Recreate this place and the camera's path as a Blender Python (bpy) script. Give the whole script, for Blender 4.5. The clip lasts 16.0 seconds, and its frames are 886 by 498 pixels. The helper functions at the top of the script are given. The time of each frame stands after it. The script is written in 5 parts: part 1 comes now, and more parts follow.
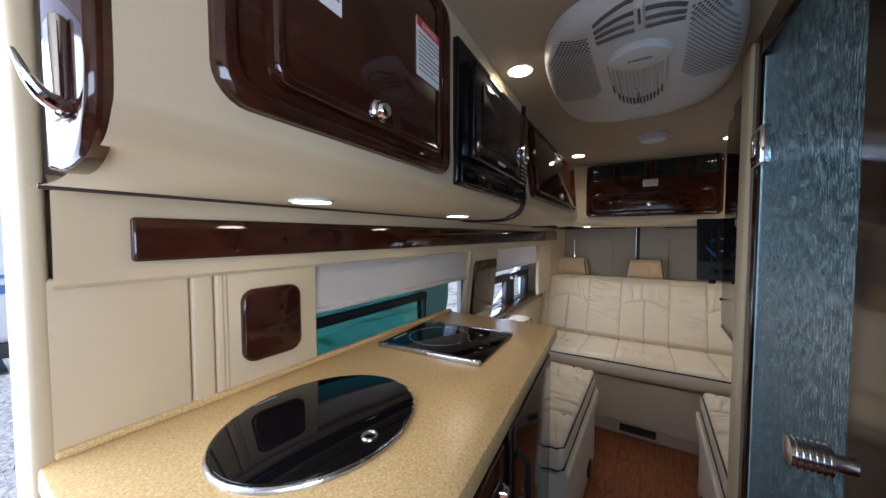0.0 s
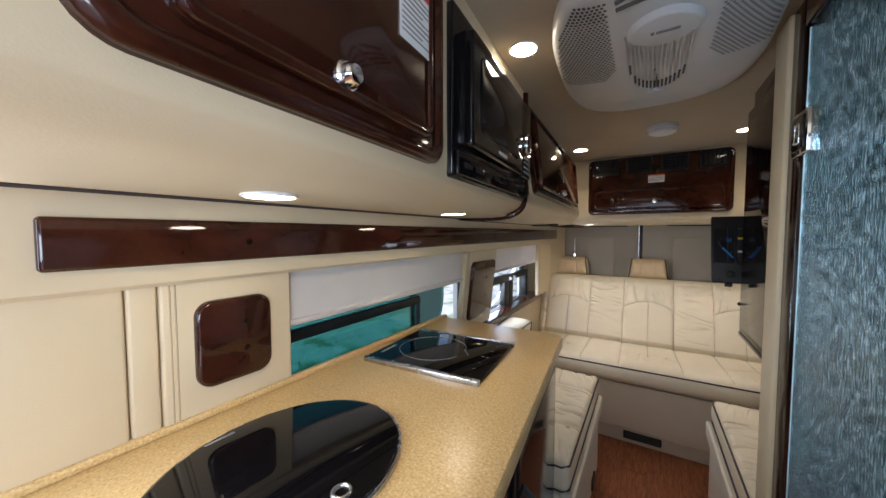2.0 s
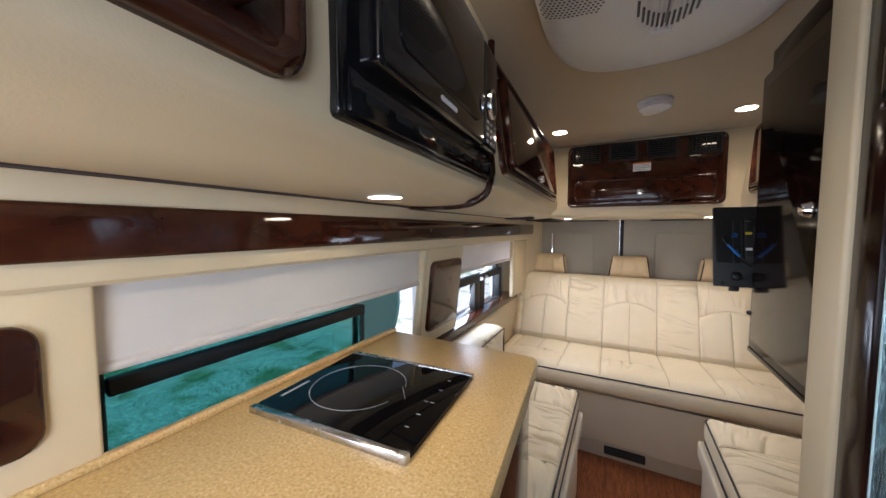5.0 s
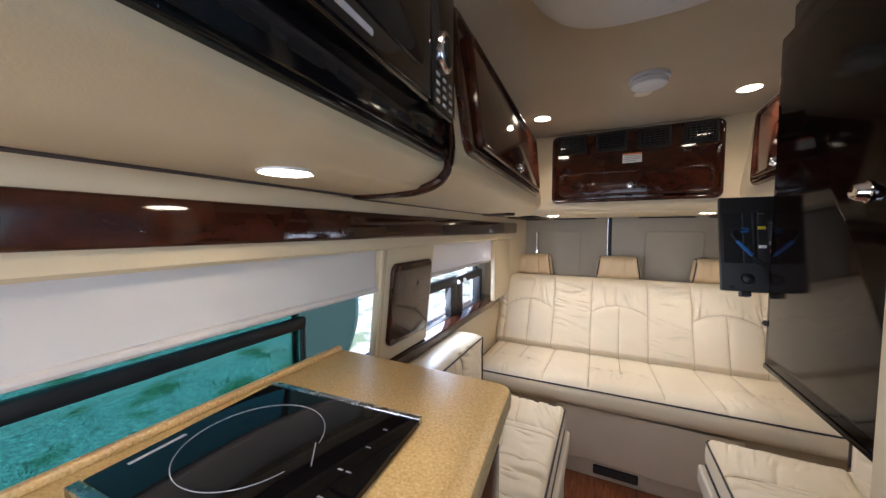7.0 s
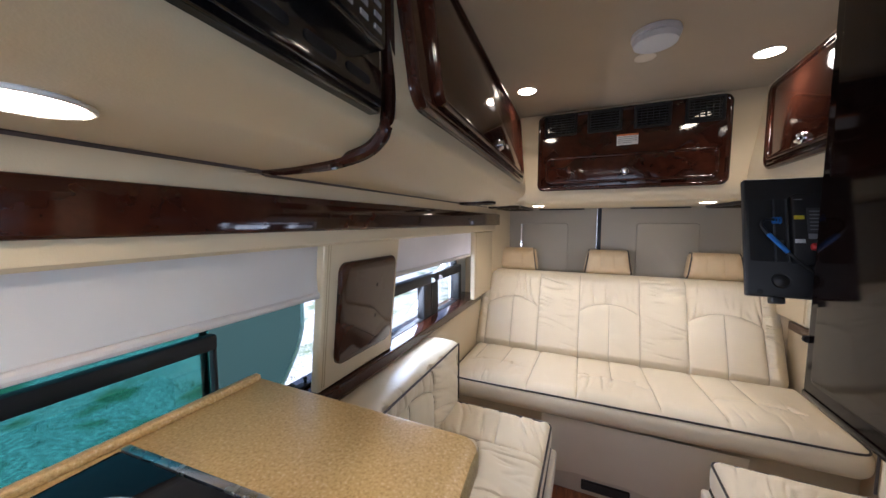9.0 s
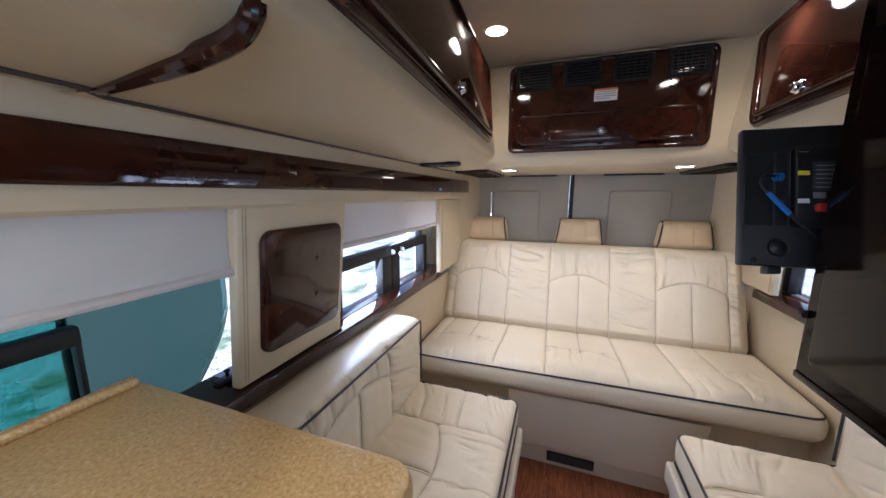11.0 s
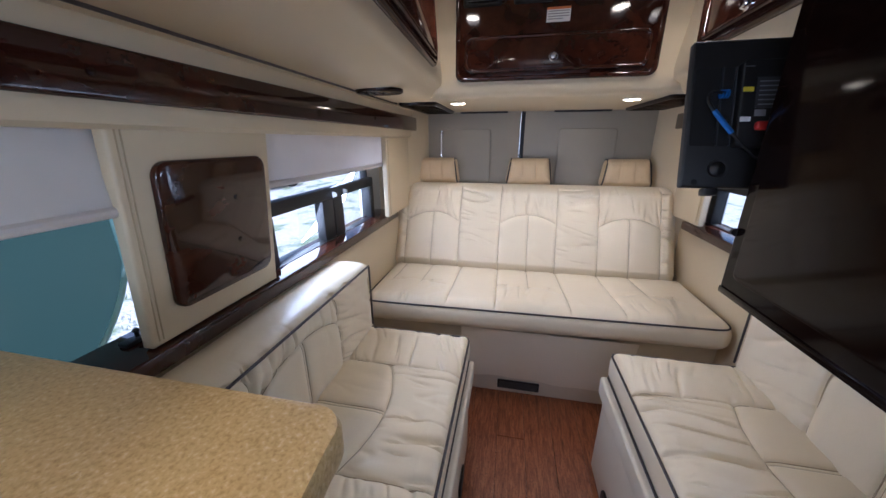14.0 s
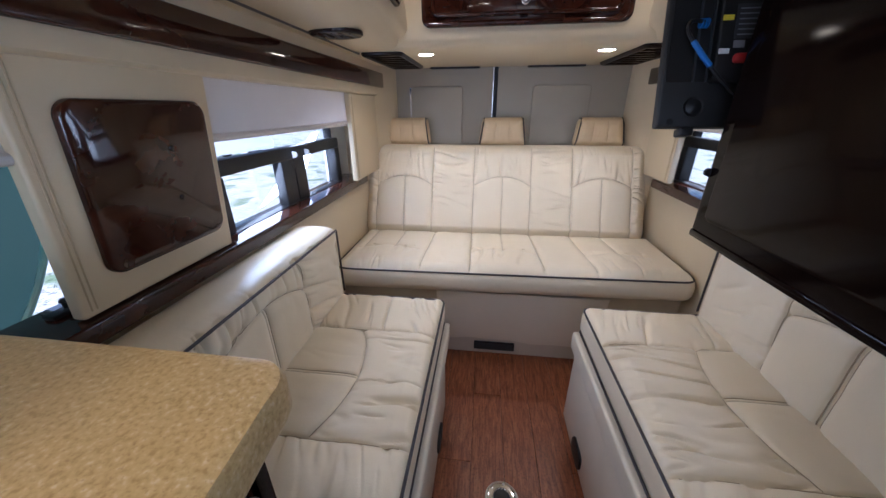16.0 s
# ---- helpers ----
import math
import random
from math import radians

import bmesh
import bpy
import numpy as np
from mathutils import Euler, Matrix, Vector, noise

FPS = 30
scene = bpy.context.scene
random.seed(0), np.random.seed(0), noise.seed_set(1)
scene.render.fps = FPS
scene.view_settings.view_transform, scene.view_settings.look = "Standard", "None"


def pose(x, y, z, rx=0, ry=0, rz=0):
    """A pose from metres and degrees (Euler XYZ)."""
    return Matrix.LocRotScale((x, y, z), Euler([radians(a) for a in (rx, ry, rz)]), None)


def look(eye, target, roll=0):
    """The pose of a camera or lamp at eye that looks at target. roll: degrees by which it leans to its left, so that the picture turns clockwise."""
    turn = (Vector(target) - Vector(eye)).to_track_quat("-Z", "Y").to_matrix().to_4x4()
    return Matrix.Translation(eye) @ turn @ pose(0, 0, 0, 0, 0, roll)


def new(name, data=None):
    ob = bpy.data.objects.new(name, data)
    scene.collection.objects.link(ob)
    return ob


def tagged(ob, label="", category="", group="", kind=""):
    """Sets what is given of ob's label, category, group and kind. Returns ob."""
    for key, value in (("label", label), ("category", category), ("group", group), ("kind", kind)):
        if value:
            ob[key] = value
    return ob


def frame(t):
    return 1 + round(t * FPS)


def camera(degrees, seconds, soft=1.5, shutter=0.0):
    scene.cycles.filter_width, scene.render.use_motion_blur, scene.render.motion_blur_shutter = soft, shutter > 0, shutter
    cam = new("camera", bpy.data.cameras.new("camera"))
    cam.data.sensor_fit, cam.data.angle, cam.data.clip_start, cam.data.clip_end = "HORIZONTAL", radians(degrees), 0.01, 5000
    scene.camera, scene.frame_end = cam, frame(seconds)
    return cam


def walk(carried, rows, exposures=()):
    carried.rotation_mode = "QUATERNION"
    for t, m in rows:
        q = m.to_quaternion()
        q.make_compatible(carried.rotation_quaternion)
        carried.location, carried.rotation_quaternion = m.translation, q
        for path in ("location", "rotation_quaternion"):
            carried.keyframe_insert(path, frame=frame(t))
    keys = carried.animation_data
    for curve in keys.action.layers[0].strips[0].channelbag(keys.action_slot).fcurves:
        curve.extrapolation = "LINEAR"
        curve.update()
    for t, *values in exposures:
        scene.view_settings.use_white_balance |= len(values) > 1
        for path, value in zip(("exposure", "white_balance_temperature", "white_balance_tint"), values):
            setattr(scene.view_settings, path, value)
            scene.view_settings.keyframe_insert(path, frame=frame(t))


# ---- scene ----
cam = camera(107.1, 16.0)
PATH = [
    (0, (0.024, 0.172, 1.328), (-1.051, 1.857, 1.243), 0.0),
    (0.5, (0.017, 0.191, 1.333), (-1.059, 1.875, 1.254), -0.0),
    (1, (0.005, 0.211, 1.337), (-1.071, 1.896, 1.258), -0.0),
    (1.5, (-0.013, 0.239, 1.34), (-1.082, 1.927, 1.251), -0.0),
    (2, (-0.03, 0.272, 1.335), (-1.087, 1.967, 1.237), -0.1),
    (2.5, (-0.046, 0.307, 1.334), (-1.077, 2.018, 1.223), 0.0),
    (3, (-0.062, 0.35, 1.334), (-1.072, 2.073, 1.216), 0.1),
    (3.5, (-0.075, 0.403, 1.333), (-1.066, 2.136, 1.217), 0.1),
    (4, (-0.081, 0.458, 1.336), (-1.058, 2.199, 1.216), 0.1),
    (6.5, (-0.096, 0.712, 1.306), (-0.997, 2.494, 1.189), -0.1),
    (7, (-0.101, 0.77, 1.308), (-0.988, 2.559, 1.192), -0.1),
    (7.5, (-0.108, 0.827, 1.309), (-0.982, 2.622, 1.187), 0.1),
    (8, (-0.116, 0.878, 1.308), (-0.976, 2.679, 1.178), 0.0),
    (10.5, (-0.143, 1.126, 1.283), (-0.845, 2.978, 1.009), 0.1),
    (11, (-0.138, 1.146, 1.273), (-0.796, 3.006, 0.943), 0.1),
    (11.5, (-0.137, 1.166, 1.264), (-0.746, 3.032, 0.882), 0.0),
    (12, (-0.132, 1.177, 1.256), (-0.698, 3.046, 0.826), -0.0),
    (12.5, (-0.134, 1.185, 1.249), (-0.648, 3.058, 0.769), 0.0),
    (13, (-0.137, 1.193, 1.244), (-0.6, 3.065, 0.713), 0.0),
    (13.5, (-0.133, 1.198, 1.236), (-0.552, 3.066, 0.656), -0.0),
    (14, (-0.128, 1.204, 1.227), (-0.505, 3.065, 0.599), -0.1),
    (14.5, (-0.121, 1.21, 1.213), (-0.459, 3.063, 0.538), -0.2),
    (15, (-0.122, 1.221, 1.201), (-0.418, 3.063, 0.481), -0.2),
    (15.5, (-0.117, 1.227, 1.187), (-0.382, 3.059, 0.431), -0.3),
    (16, (-0.116, 1.233, 1.177), (-0.345, 3.056, 0.387), -0.3),
]
EXPOSURES = [(0.0, -0.22, 5350, 16), (1.5, 0.14, 5550, 14), (4.0, 0.52, 5650, 15), (6.5, 0.72, 5550, 17), (8.0, 0.74, 5450, 18), (10.5, 0.70, 5150, 19), (16.0, 0.52, 4950, 20)]
walk(cam, [(t, look(eye, target, roll)) for t, eye, target, roll in PATH], exposures=EXPOSURES)

# world, sun and exposure
world = bpy.data.worlds.new("world")
scene.world = world
world.use_nodes = True
wn = world.node_tree
sky = wn.nodes.new("ShaderNodeTexSky")
sky.sky_type, sky.sun_disc = "NISHITA", False
sky.sun_elevation, sky.sun_rotation = radians(52), radians(250)
sky.air_density, sky.dust_density = 1.0, 2.5
wn.nodes["Background"].inputs[1].default_value = 0.15
wn.links.new(sky.outputs[0], wn.nodes["Background"].inputs[0])
sun_data = bpy.data.lights.new("sun", "SUN")
sun_data.energy, sun_data.angle, sun_data.color = 5.0, radians(0.6), (1.0, 0.95, 0.88)
sun = new("sun", sun_data)
sun.matrix_world = look((4.0, 3.0, 9.0), (0.0, 0.0, 0.0))


def window_light(name, at, target, width, height, power):
    """An area lamp in an opening, added to the daylight through it."""
    data = bpy.data.lights.new(name, "AREA")
    data.shape, data.size, data.size_y, data.energy, data.color = "RECTANGLE", width, height, power, (0.90, 0.96, 1.0)
    lamp = new(name, data)
    lamp.matrix_world = look(at, target)
    return lamp


window_light("windscreen_light", (0.0, -1.48, 1.25), (0.0, 0.0, 1.15), 1.5, 0.75, 3.0)
window_light("doorway_light", (-0.90, -0.30, 1.05), (0.1, 0.15, 0.70), 0.95, 1.3, 28.0)
# fill lamp in an unseen cab side opening, added to brighten the overhead cabinets
window_light("cab_fill_light", (0.88, -0.75, 1.20), (-0.4, 0.65, 1.50), 0.95, 0.65, 24.0)
window_light("side_window_light", (-0.875, 2.42, 0.97), (0.3, 2.70, 0.40), 0.75, 0.24, 3.6)
window_light("far_window_light", (0.875, 2.42, 0.96), (-0.5, 2.42, 0.45), 0.75, 0.22, 1.8)
# fill lamp behind the rain glass, in an opening that stays unseen
window_light("washroom_fill_light", (0.895, 0.55, 1.35), (0.3, 0.6, 1.2), 0.5, 0.45, 6.0)



def downlight(at, power):
    """The beam of one of the round downlights."""
    data = bpy.data.lights.new("downlight_beam", "SPOT")
    data.energy, data.color, data.spot_size, data.spot_blend, data.shadow_soft_size = power, (1.0, 0.84, 0.62), radians(140), 0.7, 0.03
    lamp = new("downlight_beam", data)
    lamp.matrix_world = look((at[0], at[1], at[2] - 0.014), (at[0], at[1] + 0.0001, at[2] - 1.0))


CEILING_LAMPS = ((-0.318, 1.135, 1.818), (-0.372, 2.345, 1.818), (0.352, 2.345, 1.818))
WORKTOP_LAMPS = ((-0.495, 0.545, 1.390), (-0.505, 1.089, 1.391))
SOFA_LAMPS = ((-0.388, 2.845, 1.393), (0.355, 2.838, 1.393))
for lamps, power in ((CEILING_LAMPS, 3.6), (WORKTOP_LAMPS, 0.8), (SOFA_LAMPS, 2.6)):
    for at in lamps:
        downlight(at, power)

# ---- materials ----


def mat(name, color, rough=0.5, metal=0.0, coat=0.0, emit=None, strength=0.0):
    m = bpy.data.materials.new(name)
    m.use_nodes = True
    b = m.node_tree.nodes["Principled BSDF"]
    b.inputs["Base Color"].default_value = (*color, 1)
    b.inputs["Roughness"].default_value = rough
    b.inputs["Metallic"].default_value = metal
    b.inputs["Coat Weight"].default_value = coat
    b.inputs["Coat Roughness"].default_value = 0.04
    if emit:
        b.inputs["Emission Color"].default_value = (*emit, 1)
        b.inputs["Emission Strength"].default_value = strength
    return m


def textured(name, stops, scale, rough=(0.4, 0.6), bump=0.1, bump_scale=None, stretch=(1, 1, 1), metal=0.0, coat=0.0, detail=6.0,
             distort=0.0, fine=None, spread=0.0, kind="noise", bump_dist=0.002):
    """Noise-driven colour ramp, roughness variation and bump, in metres."""
    m = mat(name, stops[0][1], rough[0], metal, coat)
    nt = m.node_tree
    n, l = nt.nodes, nt.links
    b = n["Principled BSDF"]
    tc = n.new("ShaderNodeTexCoord")
    mp = n.new("ShaderNodeMapping")
    mp.inputs["Scale"].default_value = stretch
    l.new(tc.outputs["Object"], mp.inputs["Vector"])
    vec = mp.outputs["Vector"]
    if spread:
        info = n.new("ShaderNodeObjectInfo")
        mul = n.new("ShaderNodeMath")
        mul.operation = "MULTIPLY"
        mul.inputs[1].default_value = spread
        l.new(info.outputs["Random"], mul.inputs[0])
        add = n.new("ShaderNodeVectorMath")
        add.operation = "ADD"
        l.new(vec, add.inputs[0])
        l.new(mul.outputs[0], add.inputs[1])
        vec = add.outputs[0]
    tex = n.new("ShaderNodeTexNoise")
    tex.inputs["Scale"].default_value, tex.inputs["Detail"].default_value, tex.inputs["Distortion"].default_value = scale, detail, distort
    l.new(vec, tex.inputs["Vector"])
    ramp = n.new("ShaderNodeValToRGB")
    el = ramp.color_ramp.elements
    while len(el) < len(stops):
        el.new(0.5)
    for e, (p, c) in zip(el, stops):
        e.position, e.color = p, (*c, 1)
    l.new(tex.outputs["Fac"], ramp.inputs[0])
    col = ramp.outputs[0]
    if fine:
        amount, fscale, fcolor, lo, hi = fine
        t2 = n.new("ShaderNodeTexNoise")
        t2.inputs["Scale"].default_value, t2.inputs["Detail"].default_value = fscale, 2.0
        l.new(tc.outputs["Object"], t2.inputs["Vector"])
        mr = n.new("ShaderNodeMapRange")
        mr.inputs["From Min"].default_value, mr.inputs["From Max"].default_value = lo, hi
        mr.inputs["To Max"].default_value = amount
        l.new(t2.outputs["Fac"], mr.inputs["Value"])
        mx = n.new("ShaderNodeMix")
        mx.data_type = "RGBA"
        mx.inputs["B"].default_value = (*fcolor, 1)
        l.new(mr.outputs[0], mx.inputs["Factor"])
        l.new(col, mx.inputs["A"])
        col = mx.outputs["Result"]
    l.new(col, b.inputs["Base Color"])
    rr = n.new("ShaderNodeMapRange")
    rr.inputs["To Min"].default_value, rr.inputs["To Max"].default_value = rough
    l.new(tex.outputs["Fac"], rr.inputs["Value"])
    l.new(rr.outputs[0], b.inputs["Roughness"])
    if bump:
        t3 = n.new("ShaderNodeTexNoise")
        t3.inputs["Scale"].default_value, t3.inputs["Detail"].default_value = bump_scale or scale * 4, 4.0
        l.new(vec, t3.inputs["Vector"])
        bp = n.new("ShaderNodeBump")
        bp.inputs["Strength"].default_value, bp.inputs["Distance"].default_value = bump, bump_dist
        l.new(t3.outputs["Fac"], bp.inputs["Height"])
        l.new(bp.outputs[0], b.inputs["Normal"])
    return m


VINYL = textured("wall_vinyl", [(0.3, (0.58, 0.475, 0.305)), (0.7, (0.63, 0.52, 0.34))], 3.0, (0.38, 0.5), 0.12, 420.0)
VINYL_GREY = textured("grey_vinyl", [(0.3, (0.35, 0.315, 0.25)), (0.7, (0.39, 0.35, 0.28))], 3.0, (0.45, 0.55), 0.12, 420.0)
HEADLINER = textured("headliner", [(0.3, (0.465, 0.39, 0.275)), (0.7, (0.51, 0.43, 0.305))], 4.0, (0.85, 0.95), 0.25, 700.0)
LEATHER = textured("cream_leather", [(0.3, (0.80, 0.69, 0.505)), (0.7, (0.84, 0.735, 0.55))], 5.0, (0.27, 0.38), 0.16, 380.0)
# soft creases over the hide
cn, cl = LEATHER.node_tree.nodes, LEATHER.node_tree.links
c_tex, c_bp, c_tc = cn.new("ShaderNodeTexNoise"), cn.new("ShaderNodeBump"), cn.new("ShaderNodeTexCoord")
c_tex.inputs["Scale"].default_value, c_tex.inputs["Detail"].default_value, c_tex.inputs["Distortion"].default_value = 26.0, 3.0, 0.8
c_bp.inputs["Strength"].default_value, c_bp.inputs["Distance"].default_value = 0.16, 0.005
cl.new(c_tc.outputs["Object"], c_tex.inputs["Vector"])
cl.new(c_tex.outputs["Fac"], c_bp.inputs["Height"])
c_fine = [k for k in cn if k.type == "BUMP" and k != c_bp][0]
cl.new(c_bp.outputs[0], c_fine.inputs["Normal"])
TAN = textured("tan_leather", [(0.3, (0.66, 0.49, 0.28)), (0.7, (0.71, 0.54, 0.32))], 5.0, (0.38, 0.5), 0.16, 380.0)
CLOTH = textured("skirt_cloth", [(0.3, (0.78, 0.71, 0.57)), (0.7, (0.82, 0.75, 0.61))], 4.0, (0.6, 0.75), 0.2, 300.0)
SHADE = textured("shade_cloth", [(0.35, (0.70, 0.65, 0.605)), (0.65, (0.75, 0.70, 0.655))], 6.0, (0.8, 0.9), 0.2, 900.0)
WOOD = textured("burl_wood", [(0.28, (0.019, 0.0055, 0.0032)), (0.5, (0.034, 0.0100, 0.0054)), (0.72, (0.053, 0.0160, 0.0080))], 11.0, (0.05, 0.085), 0.0,
                stretch=(1.0, 0.6, 1.2), coat=0.0, distort=1.0, fine=(0.35, 75.0, (0.020, 0.006, 0.003), 0.48, 0.75), spread=9.0)
WOOD_DARK = textured("dark_wood", [(0.3, (0.005, 0.002, 0.0015)), (0.7, (0.018, 0.006, 0.004))], 6.0, (0.11, 0.16), 0.0,
                     stretch=(1.0, 1.0, 0.35), coat=0.0, distort=1.0, spread=9.0)
STONE = textured("speckled_counter", [(0.30, (0.48, 0.305, 0.115)), (0.44, (0.60, 0.415, 0.175)), (0.58, (0.645, 0.46, 0.205)), (0.74, (0.75, 0.60, 0.36))], 230.0,
                 (0.26, 0.38), 0.03, 300.0, detail=2.0, fine=(0.45, 380.0, (0.36, 0.18, 0.07), 0.60, 0.74))
FLOORWOOD = textured("floor_plank", [(0.25, (0.11, 0.030, 0.012)), (0.5, (0.27, 0.085, 0.032)), (0.75, (0.42, 0.155, 0.060))], 14.0, (0.3, 0.45), 0.25,
                     60.0, stretch=(7.0, 0.8, 1.0), distort=1.2, fine=(0.5, 140.0, (0.04, 0.012, 0.006), 0.5, 0.72), spread=30.0)
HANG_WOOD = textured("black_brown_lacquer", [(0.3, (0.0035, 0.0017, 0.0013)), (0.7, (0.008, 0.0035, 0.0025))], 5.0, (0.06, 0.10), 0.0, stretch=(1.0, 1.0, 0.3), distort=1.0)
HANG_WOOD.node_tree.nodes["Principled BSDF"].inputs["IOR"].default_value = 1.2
WOOD_DARK.node_tree.nodes["Principled BSDF"].inputs["IOR"].default_value = 1.38
JOINT = mat("dark_joint", (0.03, 0.012, 0.006), 0.8)
BLACK_GLOSS = mat("black_gloss", (0.006, 0.006, 0.007), 0.10)
BLACK = textured("black_plastic", [(0.3, (0.006, 0.006, 0.0065)), (0.7, (0.010, 0.010, 0.011))], 20.0, (0.4, 0.55), 0.2, 600.0)
GREY_PLASTIC = textured("dark_grey_plastic", [(0.3, (0.030, 0.031, 0.034)), (0.7, (0.040, 0.041, 0.044))], 20.0, (0.4, 0.5), 0.2, 700.0)
GLASS_BLACK = mat("black_glass", (0.004, 0.004, 0.005), 0.03)
GLASS_BLACK.node_tree.nodes["Principled BSDF"].inputs["IOR"].default_value = 1.32
CHROME = mat("chrome", (0.78, 0.78, 0.80), 0.08, 1.0)
ALU = textured("brushed_metal", [(0.3, (0.52, 0.52, 0.53)), (0.7, (0.62, 0.62, 0.63))], 30.0, (0.22, 0.32), 0.05, 200.0, metal=1.0)
WHITE = textured("white_plastic", [(0.3, (0.66, 0.66, 0.66)), (0.7, (0.70, 0.70, 0.70))], 8.0, (0.4, 0.5), 0.08, 500.0)
# grey that stands for the shade inside grille holes, slots and gaps
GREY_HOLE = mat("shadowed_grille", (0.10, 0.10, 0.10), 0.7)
PIPING = mat("dark_piping", (0.045, 0.035, 0.035), 0.5)
STITCH = mat("stitch", (0.42, 0.33, 0.20), 0.7)
SEAM = mat("seam_thread", (0.46, 0.37, 0.245), 0.8)
FIBRE = textured("white_fibreglass", [(0.3, (0.64, 0.57, 0.45)), (0.7, (0.70, 0.63, 0.51))], 9.0, (0.4, 0.55), 0.1, 200.0)
PAPER = mat("paper_label", (0.78, 0.78, 0.76), 0.6)
RED = mat("red_print", (0.55, 0.03, 0.03), 0.5)
ORANGE = mat("orange_print", (0.60, 0.16, 0.03), 0.5)
INK = mat("grey_ink", (0.22, 0.22, 0.23), 0.6)
INK_WHITE = mat("white_ink", (0.42, 0.42, 0.44), 0.5)
YELLOW = mat("yellow_tag", (0.75, 0.62, 0.03), 0.5)
BLUE = mat("blue_cable", (0.03, 0.16, 0.50), 0.4)
LAMP = mat("warm_lamp", (1.0, 0.9, 0.7), 0.4, emit=(1.0, 0.80, 0.50), strength=34.0)
GRAVEL = textured("gravel_ground", [(0.3, (0.22, 0.22, 0.21)), (0.5, (0.42, 0.42, 0.405)), (0.7, (0.68, 0.68, 0.66))], 24.0, (0.85, 0.95), 0.6, 30.0,
                  fine=(0.8, 1.6, (0.09, 0.16, 0.05), 0.52, 0.64), bump_dist=0.02)
VAN_WHITE = mat("white_paint", (0.75, 0.76, 0.77), 0.25, coat=0.8)
TYRE = mat("tyre_rubber", (0.02, 0.02, 0.02), 0.8)


# the shades let some daylight through
sn, sl = SHADE.node_tree.nodes, SHADE.node_tree.links
s_tr, s_mix = sn.new("ShaderNodeBsdfTranslucent"), sn.new("ShaderNodeMixShader")
s_tr.inputs[0].default_value = (0.82, 0.72, 0.70, 1)
s_mix.inputs[0].default_value = 0.2
sl.new(sn["Principled BSDF"].outputs[0], s_mix.inputs[1])
sl.new(s_tr.outputs[0], s_mix.inputs[2])
sl.new(s_mix.outputs[0], sn["Material Output"].inputs[0])


def glass(name, tint, rough=0.0):
    m = mat(name, tint, rough)
    b = m.node_tree.nodes["Principled BSDF"]
    b.inputs["Transmission Weight"].default_value = 1.0
    b.inputs["IOR"].default_value = 1.45
    return m


TINTED = glass("tinted_glass", (0.045, 0.19, 0.168))
CLEAR = glass("clear_glass", (0.97, 0.99, 0.99))
RAIN = glass("rain_glass", (0.36, 0.58, 0.70), 0.10)
rn, rl = RAIN.node_tree.nodes, RAIN.node_tree.links
r_tc, r_mp, r_tex, r_bp = (rn.new(k) for k in ("ShaderNodeTexCoord", "ShaderNodeMapping", "ShaderNodeTexNoise", "ShaderNodeBump"))
r_mp.inputs["Scale"].default_value = (1.0, 240.0, 46.0)
r_tex.inputs["Scale"].default_value, r_tex.inputs["Detail"].default_value, r_tex.inputs["Distortion"].default_value = 1.0, 3.0, 0.4
r_bp.inputs["Strength"].default_value, r_bp.inputs["Distance"].default_value = 1.0, 0.0032
rl.new(r_tc.outputs["Object"], r_mp.inputs["Vector"])
rl.new(r_mp.outputs[0], r_tex.inputs["Vector"])
rl.new(r_tex.outputs["Fac"], r_bp.inputs["Height"])
rl.new(r_bp.outputs[0], rn["Principled BSDF"].inputs["Normal"])
# ripple tint, with the streaks' light and dark painted into the glass colour
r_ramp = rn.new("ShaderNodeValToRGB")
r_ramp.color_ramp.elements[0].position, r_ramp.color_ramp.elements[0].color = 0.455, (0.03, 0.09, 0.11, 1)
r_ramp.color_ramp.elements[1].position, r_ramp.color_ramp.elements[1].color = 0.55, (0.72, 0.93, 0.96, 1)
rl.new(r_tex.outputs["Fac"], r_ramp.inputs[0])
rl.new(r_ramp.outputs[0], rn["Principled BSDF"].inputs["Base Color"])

# ---- mesh helpers ----


def thing(name, base, label, category, group="", kind=""):
    ob = new(name)
    ob.location = base
    ob.empty_display_size = 0.05
    return tagged(ob, label, category, group, kind)


def finish(bm, name, material, smooth=0.6):
    me = bpy.data.meshes.new(name)
    bmesh.ops.recalc_face_normals(bm, faces=bm.faces)
    for f in bm.faces:
        f.smooth = True
    bm.to_mesh(me)
    bm.free()
    me.materials.append(material)
    if smooth:
        me.set_sharp_from_angle(angle=smooth)
    return me


def origin_of(ob):
    p = Vector(ob.location)
    while ob.parent:
        ob = ob.parent
        p = p + Vector(ob.location)
    return p


def part(name, bm, material, parent=None, label="", m=None, smooth=0.6):
    """One mesh object; its vertices are given in world metres (through m, where given)."""
    if m is not None:
        bmesh.ops.transform(bm, matrix=m, verts=bm.verts)
    if parent is not None:
        bmesh.ops.translate(bm, vec=-origin_of(parent), verts=bm.verts)
    ob = new(name, finish(bm, name, material, smooth))
    ob.parent = parent
    if label:
        tagged(ob, label)
    return ob


def setting(name, bm, material, label, category="", smooth=0.6):
    return tagged(part(name, bm, material, smooth=smooth), label, category or name.split("_")[0], kind="structure")


